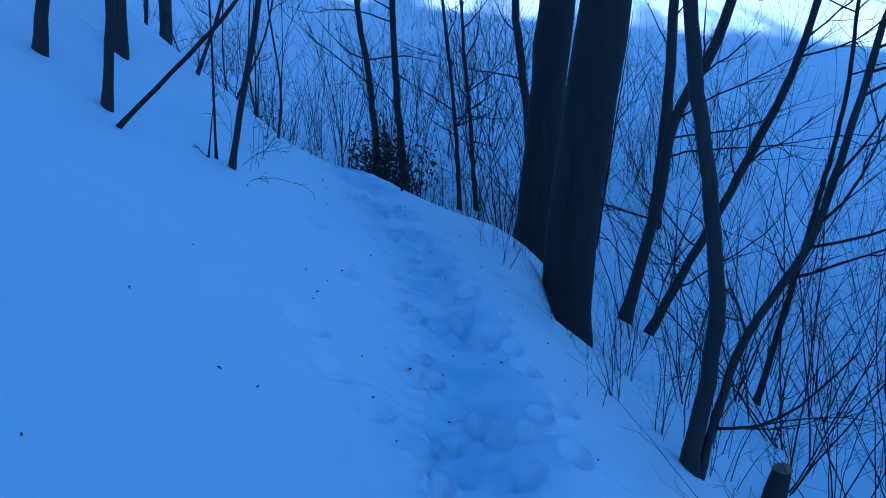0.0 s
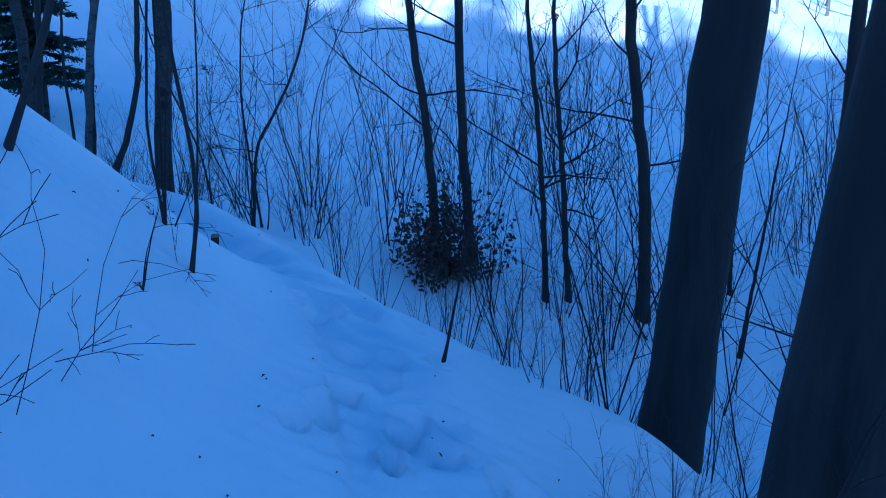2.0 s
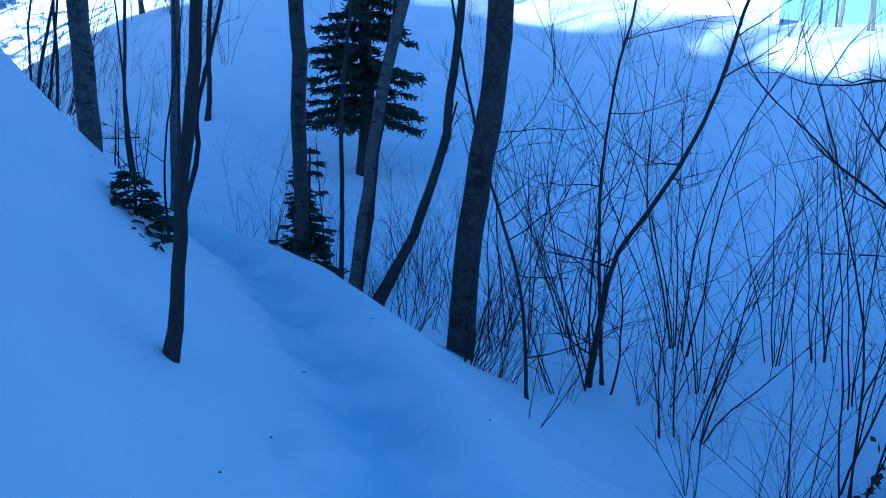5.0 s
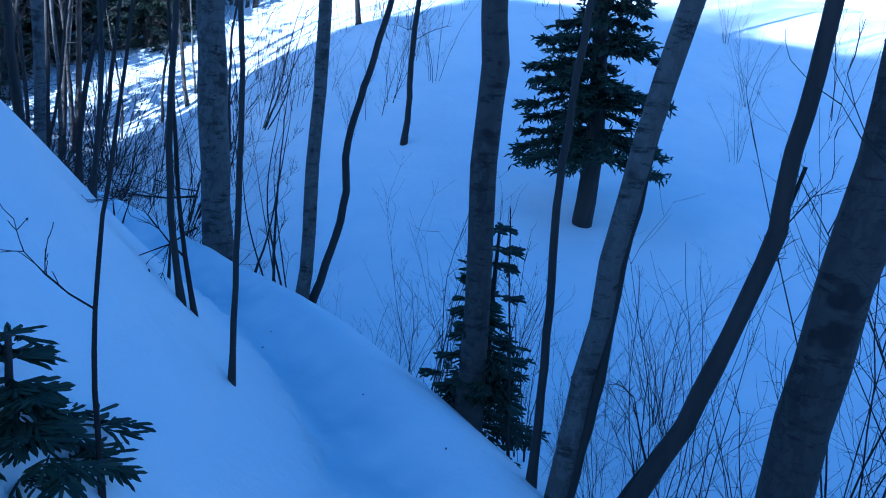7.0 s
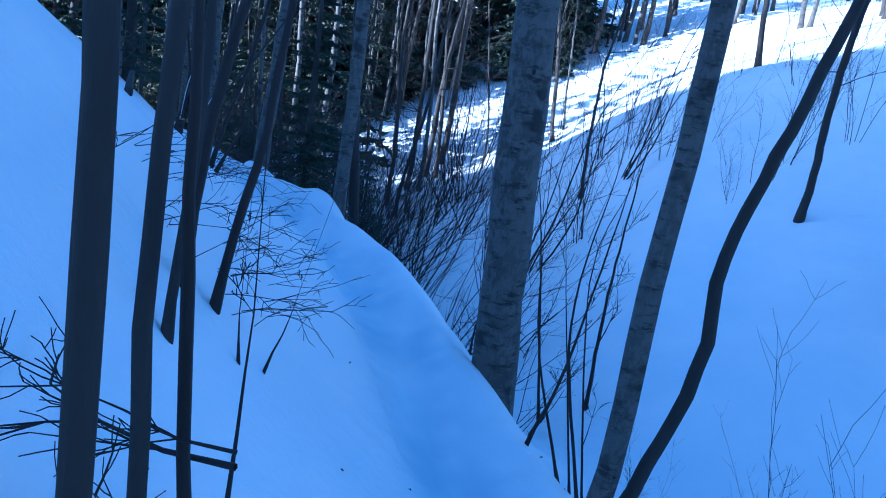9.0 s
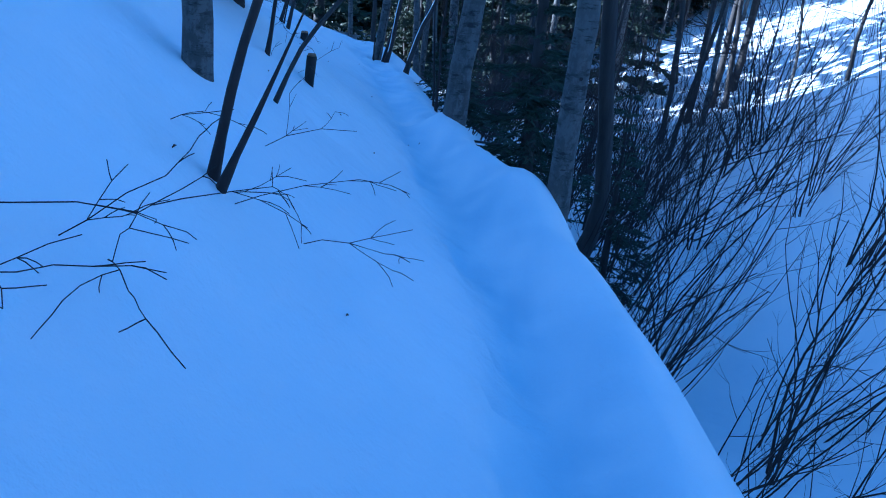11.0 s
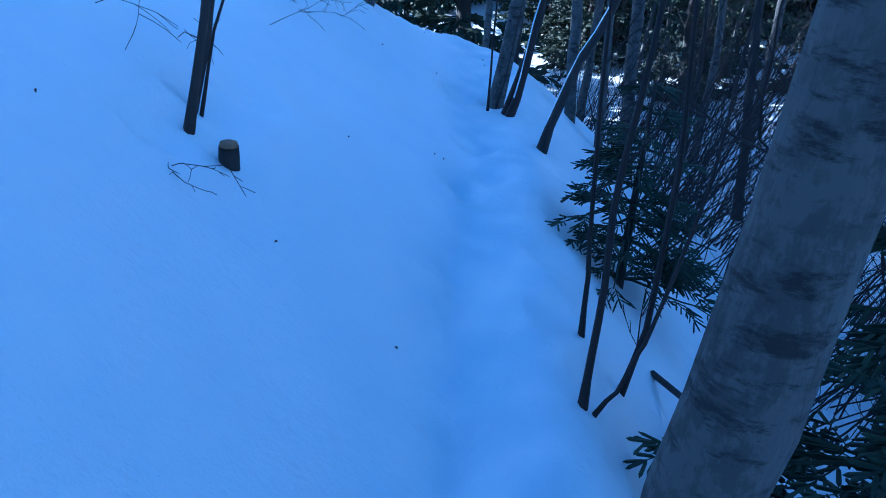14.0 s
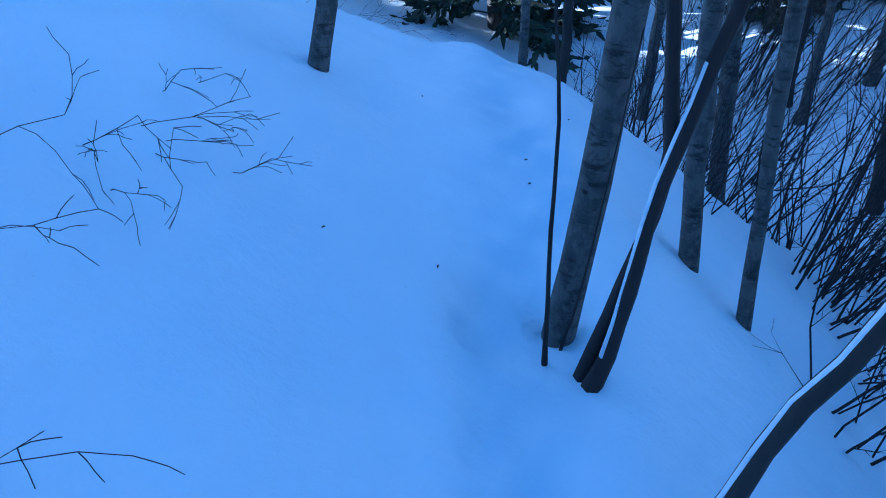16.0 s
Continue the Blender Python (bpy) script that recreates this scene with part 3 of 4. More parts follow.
pole(-2.13, 5.54, 0.007, [(0.02, 0.01, 0.71)], boughs=1)
tree(-2.14, 5.55, 0.006, [(-0.01, -0.01, 0.14), (-0.03, -0.01, 0.37), (-0.01, -0.00, 0.66)])
pole(-2.11, 5.58, 0.003, [(0.12, 0.06, 0.30), (0.13, 0.07, 0.36)], height=0.40, taper=0.85, boughs=1)
tree(-4.26, 6.94, 0.031, [(0.04, 0.02, 0.48)])
pole(1.16, 11.79, 0.026, [(-0.10, -0.02, 2.03)], height=2.07, taper=0.85)
pole(1.13, 10.76, 0.023, [(0.25, 0.05, 2.80)], height=2.84, taper=0.85)
pole(-1.03, 5.73, 0.008, [(0.12, 0.02, 0.66)], height=0.70, taper=0.85, boughs=1)
tree(0.72, 2.90, 0.040, [(0.04, 0.00, 0.86), (-0.14, -0.01, 1.76), (-0.22, -0.02, 2.20)])
tree(0.77, 2.91, 0.022, [(0.11, 0.01, 0.63), (0.36, 0.03, 1.14), (0.43, 0.04, 1.43)], boughs=14, twig_from=0.12)
pole(2.39, 7.02, 0.034, [(0.28, 0.03, 1.75), (0.44, 0.04, 3.01), (0.42, 0.04, 4.00)])
pole(-9.10, 11.10, 0.009, [(-0.02, -0.21, 0.64), (-0.02, -0.28, 1.12)], height=1.16, taper=0.85, boughs=1)
pole(-8.95, 11.15, 0.010, [(-0.02, -0.20, 0.84), (-0.01, -0.14, 1.48)], height=1.52, taper=0.85)
pole(-9.00, 11.20, 0.007, [(-0.02, -0.18, 1.07), (-0.01, -0.09, 1.49)], height=1.53, taper=0.85)
pole(-9.15, 11.20, 0.007, [(-0.02, -0.26, 1.21)], height=1.25, taper=0.85)
pole(-7.92, 9.59, 0.004, [(-0.00, -0.01, 0.13)], height=0.17, taper=0.85, boughs=1)
pole(-8.02, 9.66, 0.004, [(0.00, 0.03, 0.09), (0.00, 0.05, 0.16)], height=0.20, taper=0.85, boughs=1)
tree(-4.30, 10.33, 0.011, [(-0.07, -0.06, 0.68), (-0.28, -0.22, 1.43)], boughs=14, twig_from=0.12)
tree(-4.48, 11.69, 0.022, [(0.07, 0.06, 0.93), (0.24, 0.19, 1.35), (0.40, 0.32, 1.72)], boughs=14, twig_from=0.12)
tree(-4.43, 11.83, 0.015, [(-0.12, -0.10, 1.41), (-0.10, -0.08, 2.30), (-0.05, -0.04, 2.67)], boughs=14, twig_from=0.12)
pole(-7.20, 9.57, 0.006, [(0.01, 0.01, 0.50)], height=0.54, taper=0.85, boughs=1)
tree(-7.71, 9.43, 0.012, [(0.01, 0.03, 0.61)])
pole(-8.64, 10.71, 0.008, [(0.02, 0.09, 0.35), (0.03, 0.19, 1.08)], height=1.12, taper=0.85, boughs=1)
pole(-10.56, 9.41, 0.013, [(0.00, 0.07, 0.32), (0.00, 0.14, 0.55)], boughs=1)
pole(-10.53, 9.44, 0.011, [(0.00, 0.17, 0.39)], height=0.43, taper=0.85, boughs=1)
pole(-11.85, 12.21, 0.015, [(-0.01, -0.33, 1.78), (-0.01, -0.47, 2.16)], height=2.20, taper=0.85)
pole(-11.67, 12.52, 0.019, [(-0.00, -0.01, 1.08), (0.00, 0.06, 2.26)], height=2.30, taper=0.85)
tree(-11.74, 9.21, 0.009, [(-0.02, 0.09, 0.21), (-0.05, 0.21, 0.38), (-0.09, 0.36, 0.58)])
pole(-12.44, 8.96, 0.010, [(-0.01, 0.04, 0.32)], boughs=1)
tree(-15.06, 10.76, 0.069, [(-0.04, 0.17, 0.70), (-0.00, 0.02, 1.90)], boughs=14, twig_from=0.12)
aspen(-22.44, 9.17, 0.079, [(0.05, -0.15, 2.04)])
tree(-23.24, 10.65, 0.065, [(0.07, -0.24, 1.89)], boughs=14, twig_from=0.12)
tree(-22.32, 7.68, 0.048, [(-0.01, 0.02, 0.84)])
aspen(-25.07, 8.22, 0.067, [(-0.01, 0.04, 1.55)])
aspen(-22.27, 7.33, 0.042, [(-0.00, 0.01, 0.54)])
twin(0.28, 5.01, 0.184, [(-0.01, -0.0, 0.51), (0.02, 0.0, 1.14), (0.15, 0.01, 2.46)])
twin(0.06, 7.03, 0.177, [(0.07, 0.01, 1.14), (0.14, 0.01, 2.41)])
shaded_aspen(-6.53, 10.69, 0.060, [(-0.01, -0.01, 0.56), (-0.03, -0.03, 1.41), (-0.04, -0.04, 1.75)])
aspen(-5.84, 10.52, 0.044, [(0.03, 0.04, 0.51), (0.06, 0.07, 0.95), (0.1, 0.11, 1.4), (0.12, 0.13, 1.59)])
tree(-5.63, 10.53, 0.036, [(0.12, 0.14, 0.4), (0.22, 0.25, 0.83), (0.28, 0.33, 1.22), (0.29, 0.33, 1.4)])
shaded_aspen(-5.24, 11.04, 0.096, [(0.03, 0.02, 1.17), (0.09, 0.07, 1.88), (0.1, 0.08, 2.29)])
aspen(-8.31, 10.86, 0.042, [(0.01, 0.03, 0.47), (0.01, 0.02, 0.89), (0.02, 0.04, 1.33), (0.02, 0.04, 1.74)])
tree(-8.35, 10.93, 0.028, [(0.04, 0.1, 0.33), (0.07, 0.18, 0.7), (0.07, 0.18, 1.1), (0.1, 0.24, 1.37)])
aspen(-9.46, 10.84, 0.104, [(-0.01, -0.05, 0.69), (-0.02, -0.09, 1.34), (-0.03, -0.1, 1.7)])
tree(-6.90, 9.50, 0.013, [(-0.02, -0.04, 0.34), (-0.02, -0.05, 0.68), (-0.02, -0.04, 0.93)])
snag = pole(-6.94, 9.57, 0.011, [(-0.02, -0.05, 0.34), (-0.03, -0.08, 0.69), (-0.04, -0.09, 0.9)], boughs=1)


def dead_bough(thing, high, way, long, seed, r=0.005):
    """A dry side bough with stubby twigs on a sapling."""
    bough = Shape()
    grow(bough, (0, 0, high), way, long, r, np.random.RandomState(seed), 2, 5, 0.45, 6, 0.0)
    part("branch", bough, TWIG, thing, "dry side branch with short twigs")


dead_bough(snag, 0.46, (-0.37, -0.93, 0.05), 0.34, 801)
dead_bough(snag, 0.48, (-0.5, -0.8, 0.15), 0.22, 802, 0.003)
dead_bough(snag, 0.34, (-0.37, -0.93, -0.45), 0.36, 803, 0.004)
tree(-6.40, 9.47, 0.0105, [(0.0, 0.0, 0.33), (-0.0, -0.0, 0.64), (-0.0, -0.0, 0.94)])
pole(-5.65, 8.82, 0.007, [(-0.01, -0.01, 0.23), (-0.01, -0.01, 0.4), (0.0, 0.0, 0.59), (0.01, 0.01, 0.67)], boughs=1)
tree(-4.45, 7.92, 0.026, [(0.02, 0.02, 0.31), (0.04, 0.03, 0.63), (0.07, 0.05, 0.92)])
aspen(-12.42, 10.38, 0.055, [(-0.0, 0.0, 0.42), (-0.0, 0.0, 0.74), (0.0, -0.0, 0.96)])
aspen(-13.70, 9.77, 0.068, [(-0.0, 0.01, 0.28), (-0.01, 0.04, 0.65)])
tree(-14.62, 8.44, 0.012, [(-0.01, 0.04, 0.22), (-0.02, 0.07, 0.41)])
tree(-14.82, 8.33, 0.011, [(-0.01, 0.04, 0.16), (-0.02, 0.07, 0.36)])
pole(-14.83, 8.35, 0.005, [(-0.01, 0.04, 0.21), (-0.03, 0.09, 0.38)], boughs=1)
aspen(-17.36, 8.64, 0.043, [(-0.02, 0.05, 0.48), (-0.03, 0.09, 0.9)])
aspen(-18.30, 7.44, 0.040, [(-0.02, 0.05, 0.24)])
pole(-17.22, 8.63, 0.007, [(0.0, -0.01, 0.44), (0.0, -0.01, 0.73)], boughs=1)
pole(-17.30, 8.66, 0.004, [(-0.01, 0.02, 0.1), (-0.01, 0.04, 0.22)], height=0.6, boughs=0)
pole(-17.17, 8.77, 0.021, [(-0.02, 0.05, 0.21), (-0.03, 0.08, 0.51), (-0.05, 0.14, 0.8), (-0.07, 0.19, 1.0)], boughs=1, cap=0.9)
pole(-17.20, 8.74, 0.020, [(-0.03, 0.07, 0.31), (-0.04, 0.13, 0.59), (-0.04, 0.11, 0.86)], boughs=1)
tree(-16.69, 9.05, 0.024, [(-0.02, 0.05, 0.24), (-0.04, 0.13, 0.48), (-0.07, 0.23, 0.7), (-0.09, 0.27, 1.0)], cap=1.0)
aspen(-18.21, 8.97, 0.036, [(0.01, -0.03, 0.4), (0.02, -0.06, 0.88)])
aspen(-18.11, 9.20, 0.027, [(0.01, -0.04, 0.54), (0.03, -0.07, 1.2)])
aspen(-11.25, 9.10, 0.045, [(-0.0, -0.01, 0.32), (0.0, 0.01, 0.66)])
pole(-7.97, 9.44, 0.015, [(0.0, 0.01, 0.19), (0.01, 0.04, 0.47), (0.02, 0.07, 0.63)], boughs=1)
pole(-8.05, 9.52, 0.013, [(0.01, 0.03, 0.2), (0.02, 0.08, 0.47), (0.03, 0.09, 0.61)], boughs=1)
pole(-5.67, 10.52, 0.016, [(0.14, 0.16, 0.4), (0.23, 0.27, 0.74)], height=1.3)
pole(-14.46, 9.58, 0.010, [(-0.0, 0.0, 0.14), (-0.0, 0.0, 0.32), (0.0, -0.01, 0.49)], boughs=2)
pole(-14.88, 9.52, 0.008, [(0.0, -0.01, 0.18)], boughs=2)
pole(-14.47, 9.61, 0.006, [(-0.01, 0.04, 0.07), (-0.02, 0.07, 0.18), (-0.02, 0.09, 0.26)], boughs=2)
pole(-14.83, 9.66, 0.010, [(-0.01, 0.03, 0.21), (-0.01, 0.03, 0.44), (-0.01, 0.03, 0.66)], boughs=2)
tree(-5.81, 10.54, 0.021, [(0.04, 0.05, 0.54), (0.06, 0.07, 0.98), (0.1, 0.12, 1.59)])
tree(-5.94, 10.49, 0.018, [(-0.0, -0.0, 0.37), (-0.01, -0.01, 0.8), (-0.02, -0.02, 1.07)])
pole(-6.35, 10.79, 0.006, [(-0.03, -0.03, 0.47), (-0.05, -0.06, 0.77)], boughs=1)
tree(-1.72, 11.29, 0.058, [(-0.11, -0.03, 1.43), (-0.16, -0.05, 2.48)], boughs=12, twig_from=0.2)
tree(-2.10, 11.15, 0.053, [(-0.08, -0.03, 1.21), (-0.26, -0.08, 2.53)], boughs=12, twig_from=0.2)
tree(-0.85, 10.65, 0.035, [(-0.08, -0.02, 1.28), (-0.25, -0.08, 2.72)], boughs=10, twig_from=0.2)
tree(-0.62, 10.80, 0.035, [(-0.11, -0.03, 1.32), (-0.23, -0.07, 2.52)], boughs=10, twig_from=0.2)
tree(0.16, 10.94, 0.069, [(-0.07, -0.02, 1.4), (-0.29, -0.09, 2.82)], boughs=12, twig_from=0.2)
tree(1.17, 7.96, 0.067, [(0.22, 0.02, 1.2), (0.36, 0.04, 2.26), (0.69, 0.07, 3.02)], boughs=14, twig_from=0.12)
tree(2.07, 11.58, 0.090, [(0.05, 0.01, 1.72), (0.02, 0.0, 3.43)], boughs=14, twig_from=0.2)
tree(1.51, 8.34, 0.055, [(0.48, 0.05, 1.06), (0.97, 0.1, 2.15)], boughs=14, twig_from=0.12)
tree(-1.67, 3.62, 0.018, [(0.08, 0.01, 0.39), (0.16, 0.02, 0.73)])
tree(-1.89, 5.28, 0.008, [(0.03, 0.01, 0.2), (0.03, 0.01, 0.42), (0.01, 0.0, 0.62), (-0.02, -0.01, 0.89)], boughs=4, twig_from=0.3)
pole(-1.90, 5.30, 0.005, [(0.02, 0.01, 0.17), (0.04, 0.02, 0.37), (0.06, 0.02, 0.61)], boughs=1)

# ---- stumps, logs and stubs in the bank ----
stump(1.25, 3.3, 0.06, 0.22, (0.06, 0.02), "broken dark stump below the path")
stump(-12.72, 9.08, 0.025, 0.13, (0.0, 0.02), "short dark stump sticking out of the snowy bank")
stump(-14.67, 8.53, 0.028, 0.05, (0.07, 0.04), "dark stub half buried in the snow")
stump(-2.23, 6.12, 0.022, 0.04, (0.02, 0.0), "small dark stub half buried in the snow")


def fallen(x, y, bearing, long, r, label, tilt=0.1):
    thing = base_of("fallen_branch", x, y, float(ground(x, y)[0]) + r * 0.4, label, "branch")
    b, s = radians(bearing), Shape()
    q = np.linspace(0, 1, 8)[:, None]
    w = np.array((-math.sin(b), math.cos(b), tilt)) * long
    s.tube(q * w + np.sin(q * 5) * (0, 0, 0.1 * r), np.linspace(r, r * 0.7, 8), 7)
    part("limb", s, BARK, thing)
    return thing


fallen(-10.1, 9.02, 95, 0.32, 0.022, "short dark log lying on the snowy bank", 0.25)
fallen(-15.3, 9.75, -60, 0.7, 0.012, "bare stick lying on the snow slope", 0.2)

# ---- spruces ----
spruce(-10.6, 16.2, 7.0, 0.95, 0.13, "tall dark green spruce standing in the snowy gully", 11, 52, 0.018, tier=0.02)
spruce(-6.6, 10.82, 1.0, 0.3, 0.02, "small spruce growing at the foot of a grey trunk", 12, 10, 0.006, tier=0.05, fingers=True)
spruce(-5.70, 8.66, 0.27, 0.25, 0.02, "small spruce bent over the snowy bank", 13, 10, 0.0045, z=float(ground(-5.70, 8.66)[0]) - 0.06, fingers=True)
spruce(-14.47, 10.24, 3.2, 0.5, 0.05, "dense dark spruce beside the path edge", 14, 14, 0.006, tier=0.034, fingers=True)
spruce(-12.85, 8.64, 2.3, 0.52, 0.04, "spruce above the path with boughs over the snow", 15, 13, 0.004, tier=0.06, fingers=True)
spruce(-15.78, 9.56, 0.8, 0.42, 0.03, "small spruce with finger-like sprays below the path", 16, 10, 0.004, tier=0.06, fingers=True)
spruce(-15.6, 11.1, 1.9, 0.5, 0.02, "dense dark spruce below the path", 17, 8, 0.006, tier=0.05, fingers=True)


def beside(s_at, d_at):
    """The place so far along the trodden line and so far to its left."""
    k = int(np.argmin(abs(LINE_S - s_at)))
    return LINE[k, 0] - _way[k, 1] * d_at, LINE[k, 1] + _way[k, 0] * d_at


def set_copy(kind, x, y, size, turn, tilt=0.0, tilt_way=0.0):
    m = Matrix.Translation((x, y, float(ground(x, y)[0]) - 0.02)) @ Matrix.Rotation(tilt_way, 4, "Z") @ Matrix.Rotation(tilt, 4, "Y") @ Matrix.Rotation(turn - tilt_way, 4, "Z")
    one = copy_thing(kind, m)
    one.scale = (size, size, size)
    return one


# ---- thicket on the slope below the first stretch of path ----
rng = np.random.RandomState(21)
kinds = [shrub(0.9 + 0.5 * i, 12.0 + 0.5 * i, 1.5 + 0.3 * i, 3 + i % 4, 30 + i, "bare thicket shrub with thin dark stems in snow", 0.38, group="thicket shrubs", thin=0.0045) for i in range(8)]
for _ in range(190):
    s_at, d_at = rng.uniform(0.5, 12.5), -rng.uniform(1.2, 10)
    x, y = beside(s_at, d_at)
    if by_line(x, y)[1][0] > -1.15:
        continue
    set_copy(kinds[rng.randint(8)], x, y, rng.uniform(0.55, 1.1) * (0.6 if d_at > -2.2 else 1), rng.uniform(0, 6.28), rng.uniform(0, 0.25), rng.uniform(0, 6.28))
shrub(-1.95, 10.7, 1.05, 18, 61, "dense bush still holding dark dead leaves", 0.8, leaves=3000, name="leafy_bush")
shrub(-4.41, 11.69, 2.3, 5, 63, "tall open shrub with forked dark stems in the gully", 0.4, thin=0.008)
shrub(-3.6, 11.1, 1.6, 7, 62, "open bare shrub with forked stems in the gully", 0.45)

for _ in range(34):
    x, y = beside(rng.uniform(2.5, 9.5), -rng.uniform(0.75, 1.5))
    s_at, d_at, _z = (v[0] for v in by_line(x, y))
    if d_at < -0.2 - np.interp(s_at, [2, 5, 7, 9], [0.5, 0.7, 0.95, 1.0]):
        set_copy(kinds[rng.randint(4)], x, y, rng.uniform(0.22, 0.4), rng.uniform(0, 6.28), rng.uniform(0, 0.3), rng.uniform(0, 6.28))

for _ in range(34):
    x, y = beside(rng.uniform(3.5, 10.5), -rng.uniform(0.8, 3.0))
    s_at, d_at, _z = (v[0] for v in by_line(x, y))
    if d_at < -0.25 - np.interp(s_at, [2, 5, 7, 9], [0.5, 0.6, 0.75, 0.98]) and math.hypot(x - 0.2, y - 5.6) > 0.9:
        set_copy(kinds[rng.randint(4)], x, y, rng.uniform(0.3, 0.6), rng.uniform(0, 6.28), rng.uniform(0, 0.2), rng.uniform(0, 6.28))

# ---- brush below the middle stretch ----
for _ in range(24):
    x, y = beside(rng.uniform(11, 14.6), -rng.uniform(1.2, 3.2))
    if by_line(x, y)[1][0] < -1.1:
        set_copy(kinds[rng.randint(4)], x, y, rng.uniform(0.35, 0.75), rng.uniform(0, 6.28), rng.uniform(0, 0.35), rng.uniform(0, 6.28))

for _ in range(22):
    x, y = beside(rng.uniform(12, 15.2), -rng.uniform(1.1, 2.6))
    if by_line(x, y)[1][0] < -1.05:
        set_copy(kinds[rng.randint(4)], x, y, rng.uniform(0.22, 0.45), rng.uniform(0, 6.28), rng.uniform(0, 0.4), rng.uniform(0, 6.28))

# ---- dense brush and trees below the last stretch ----
leaning = [shrub(-20.0 - 0.4 * i, 12.5 + 0.4 * i, 2.0 + 0.4 * i, 4 + i % 3, 80 + i, "tangle of leaning bare branches on the slope", 0.75, group="slope brush", thin=0.009, name="tangled_brush") for i in range(5)]
for _ in range(110):
    x, y = beside(rng.uniform(17, 31), -rng.uniform(1.4, 7))
    if by_line(x, y)[1][0] > -1.25:
        continue
    s_at, d_at, _ = (v[0] for v in by_line(x, y))
    near = d_at > -2.2
    if (s_at < 20 and d_at < -3.2) or (s_at < 21.5 and rng.rand() < 0.5):
        continue
    if near and 22.3 < s_at < 26.5:
        continue
    set_copy(leaning[rng.randint(5)] if rng.rand() < 0.6 else kinds[rng.randint(8)], x, y, rng.uniform(0.5, 1.0) * (0.6 if near else 1), rng.uniform(0, 6.28), rng.uniform(0.1, 0.4), 0.9 + rng.normal(0, 0.5))

stems = [slanting(-20.4 - 0.5 * i, 12.2 + 0.5 * i, 1.9 + 0.25 * i, 7 + i, 140 + i, "thicket of thin dark stems leaning over the slope", "leaning stems") for i in range(5)]


def lean_out(s_lo, s_hi, d_lo, d_hi, count, size):
    for _ in range(count):
        s_at = rng.uniform(s_lo, s_hi)
        x, y = beside(s_at, -rng.uniform(d_lo, d_hi))
        k = int(np.argmin(abs(LINE_S - s_at)))
        set_copy(stems[rng.randint(5)], x, y, size * rng.uniform(0.75, 1.1), math.atan2(-_way[k, 0], _way[k, 1]) + rng.normal(0, 0.3))


lean_out(20.6, 22.1, 0.95, 2.8, 6, 0.85)
lean_out(22.7, 23.9, 1.1, 2.2, 6, 0.7)
lean_out(27, 32, 4.0, 7.0, 12, 1.0)
lean_out(22.6, 27.0, 1.9, 4.2, 20, 0.9)
lean_out(23.2, 28.0, 1.3, 2.4, 10, 0.55)
lean_out(16.6, 20.2, 0.95, 2.0, 9, 0.5)
lean_out(18.4, 20.5, 1.4, 3.5, 3, 0.8)
lean_out(10.9, 12.5, 1.15, 1.9, 5, 0.35)

# ---- standing trees of the wood ----
bare = [stem_thing("bare_tree", -24.0 - 1.3 * i, 13.0 + 0.7 * i, 0.05 + 0.012 * i, [(0.05, 0.02 * i, 1.0)], 8.0 + i, "bare dark tree in the snowy wood", "tree", BARK, 16,
                   group="trees of the wood", twig_from=0.2, fine=1, joined=True) for i in range(4)]
grey = [stem_thing("birch_tree", -25.0 - 1.1 * i, 10.0 + 0.8 * i, 0.06 + 0.012 * i, [(0.04 * i, 0.03, 1.2)], 9.0 + i, "pale grey birch in the snowy wood", "tree", ASPEN, 10,
                   group="trees of the wood", twig_from=0.35, sides=10, fine=1, joined=True) for i in range(4)]
for _ in range(64):
    x, y = beside(rng.uniform(18, 40), -rng.uniform(4, 14))
    if math.degrees(math.atan2(-(x + 4), y - 8)) < 76 and rng.rand() < 0.6:
        continue
    if by_line(x, y)[1][0] < -3.8:
        set_copy((bare + bare + grey)[rng.randint(12)], x, y, rng.uniform(0.5, 0.95), rng.uniform(0, 6.28), rng.uniform(0, 0.12), rng.uniform(0, 6.28))


def around(bearing, r):
    b = radians(bearing)
    return -4 - r * math.sin(b), 8 + r * math.cos(b)


# ---- dark spruce wood at the head of the gully ----
dark = [spruce(*around(96 + 5 * i, 24 + 2 * i), 9.0 + 1.2 * i, 2.1, 0.02, "tall dark spruce in the wood beyond the gully", 90 + i, 20, 0.06) for i in range(3)]
for d in dark:
    tagged(d, group="dark spruce wood")
for _ in range(190):
    bearing = rng.uniform(67, 122)
    x, y = around(bearing, rng.uniform(34, 58))
    if by_line(x, y)[1][0] < -3.5:
        set_copy(dark[rng.randint(3)], x, y, rng.uniform(0.7, 1.25), rng.uniform(0, 6.28))

for _ in range(70):
    x, y = beside(rng.uniform(31, 46), -rng.uniform(8, 20))
    if math.degrees(math.atan2(-(x + 4), y - 8)) > 77:
        set_copy(dark[rng.randint(3)] if rng.rand() < 0.6 else bare[rng.randint(4)], x, y, rng.uniform(0.5, 0.9), rng.uniform(0, 6.28))

for _ in range(60):
    x, y = beside(rng.uniform(27, 40), -rng.uniform(4.5, 15))
    if math.degrees(math.atan2(-(x + 4), y - 8)) < 82:
        continue
    set_copy(dark[rng.randint(3)], x, y, rng.uniform(0.3, 0.55), rng.uniform(0, 6.28))

for _ in range(46):
    x, y = rng.uniform(-58, -34), rng.uniform(-9, 11)
    set_copy(dark[rng.randint(3)] if rng.rand() < 0.75 else bare[rng.randint(4)], x, y, rng.uniform(0.6, 1.1), rng.uniform(0, 6.28))

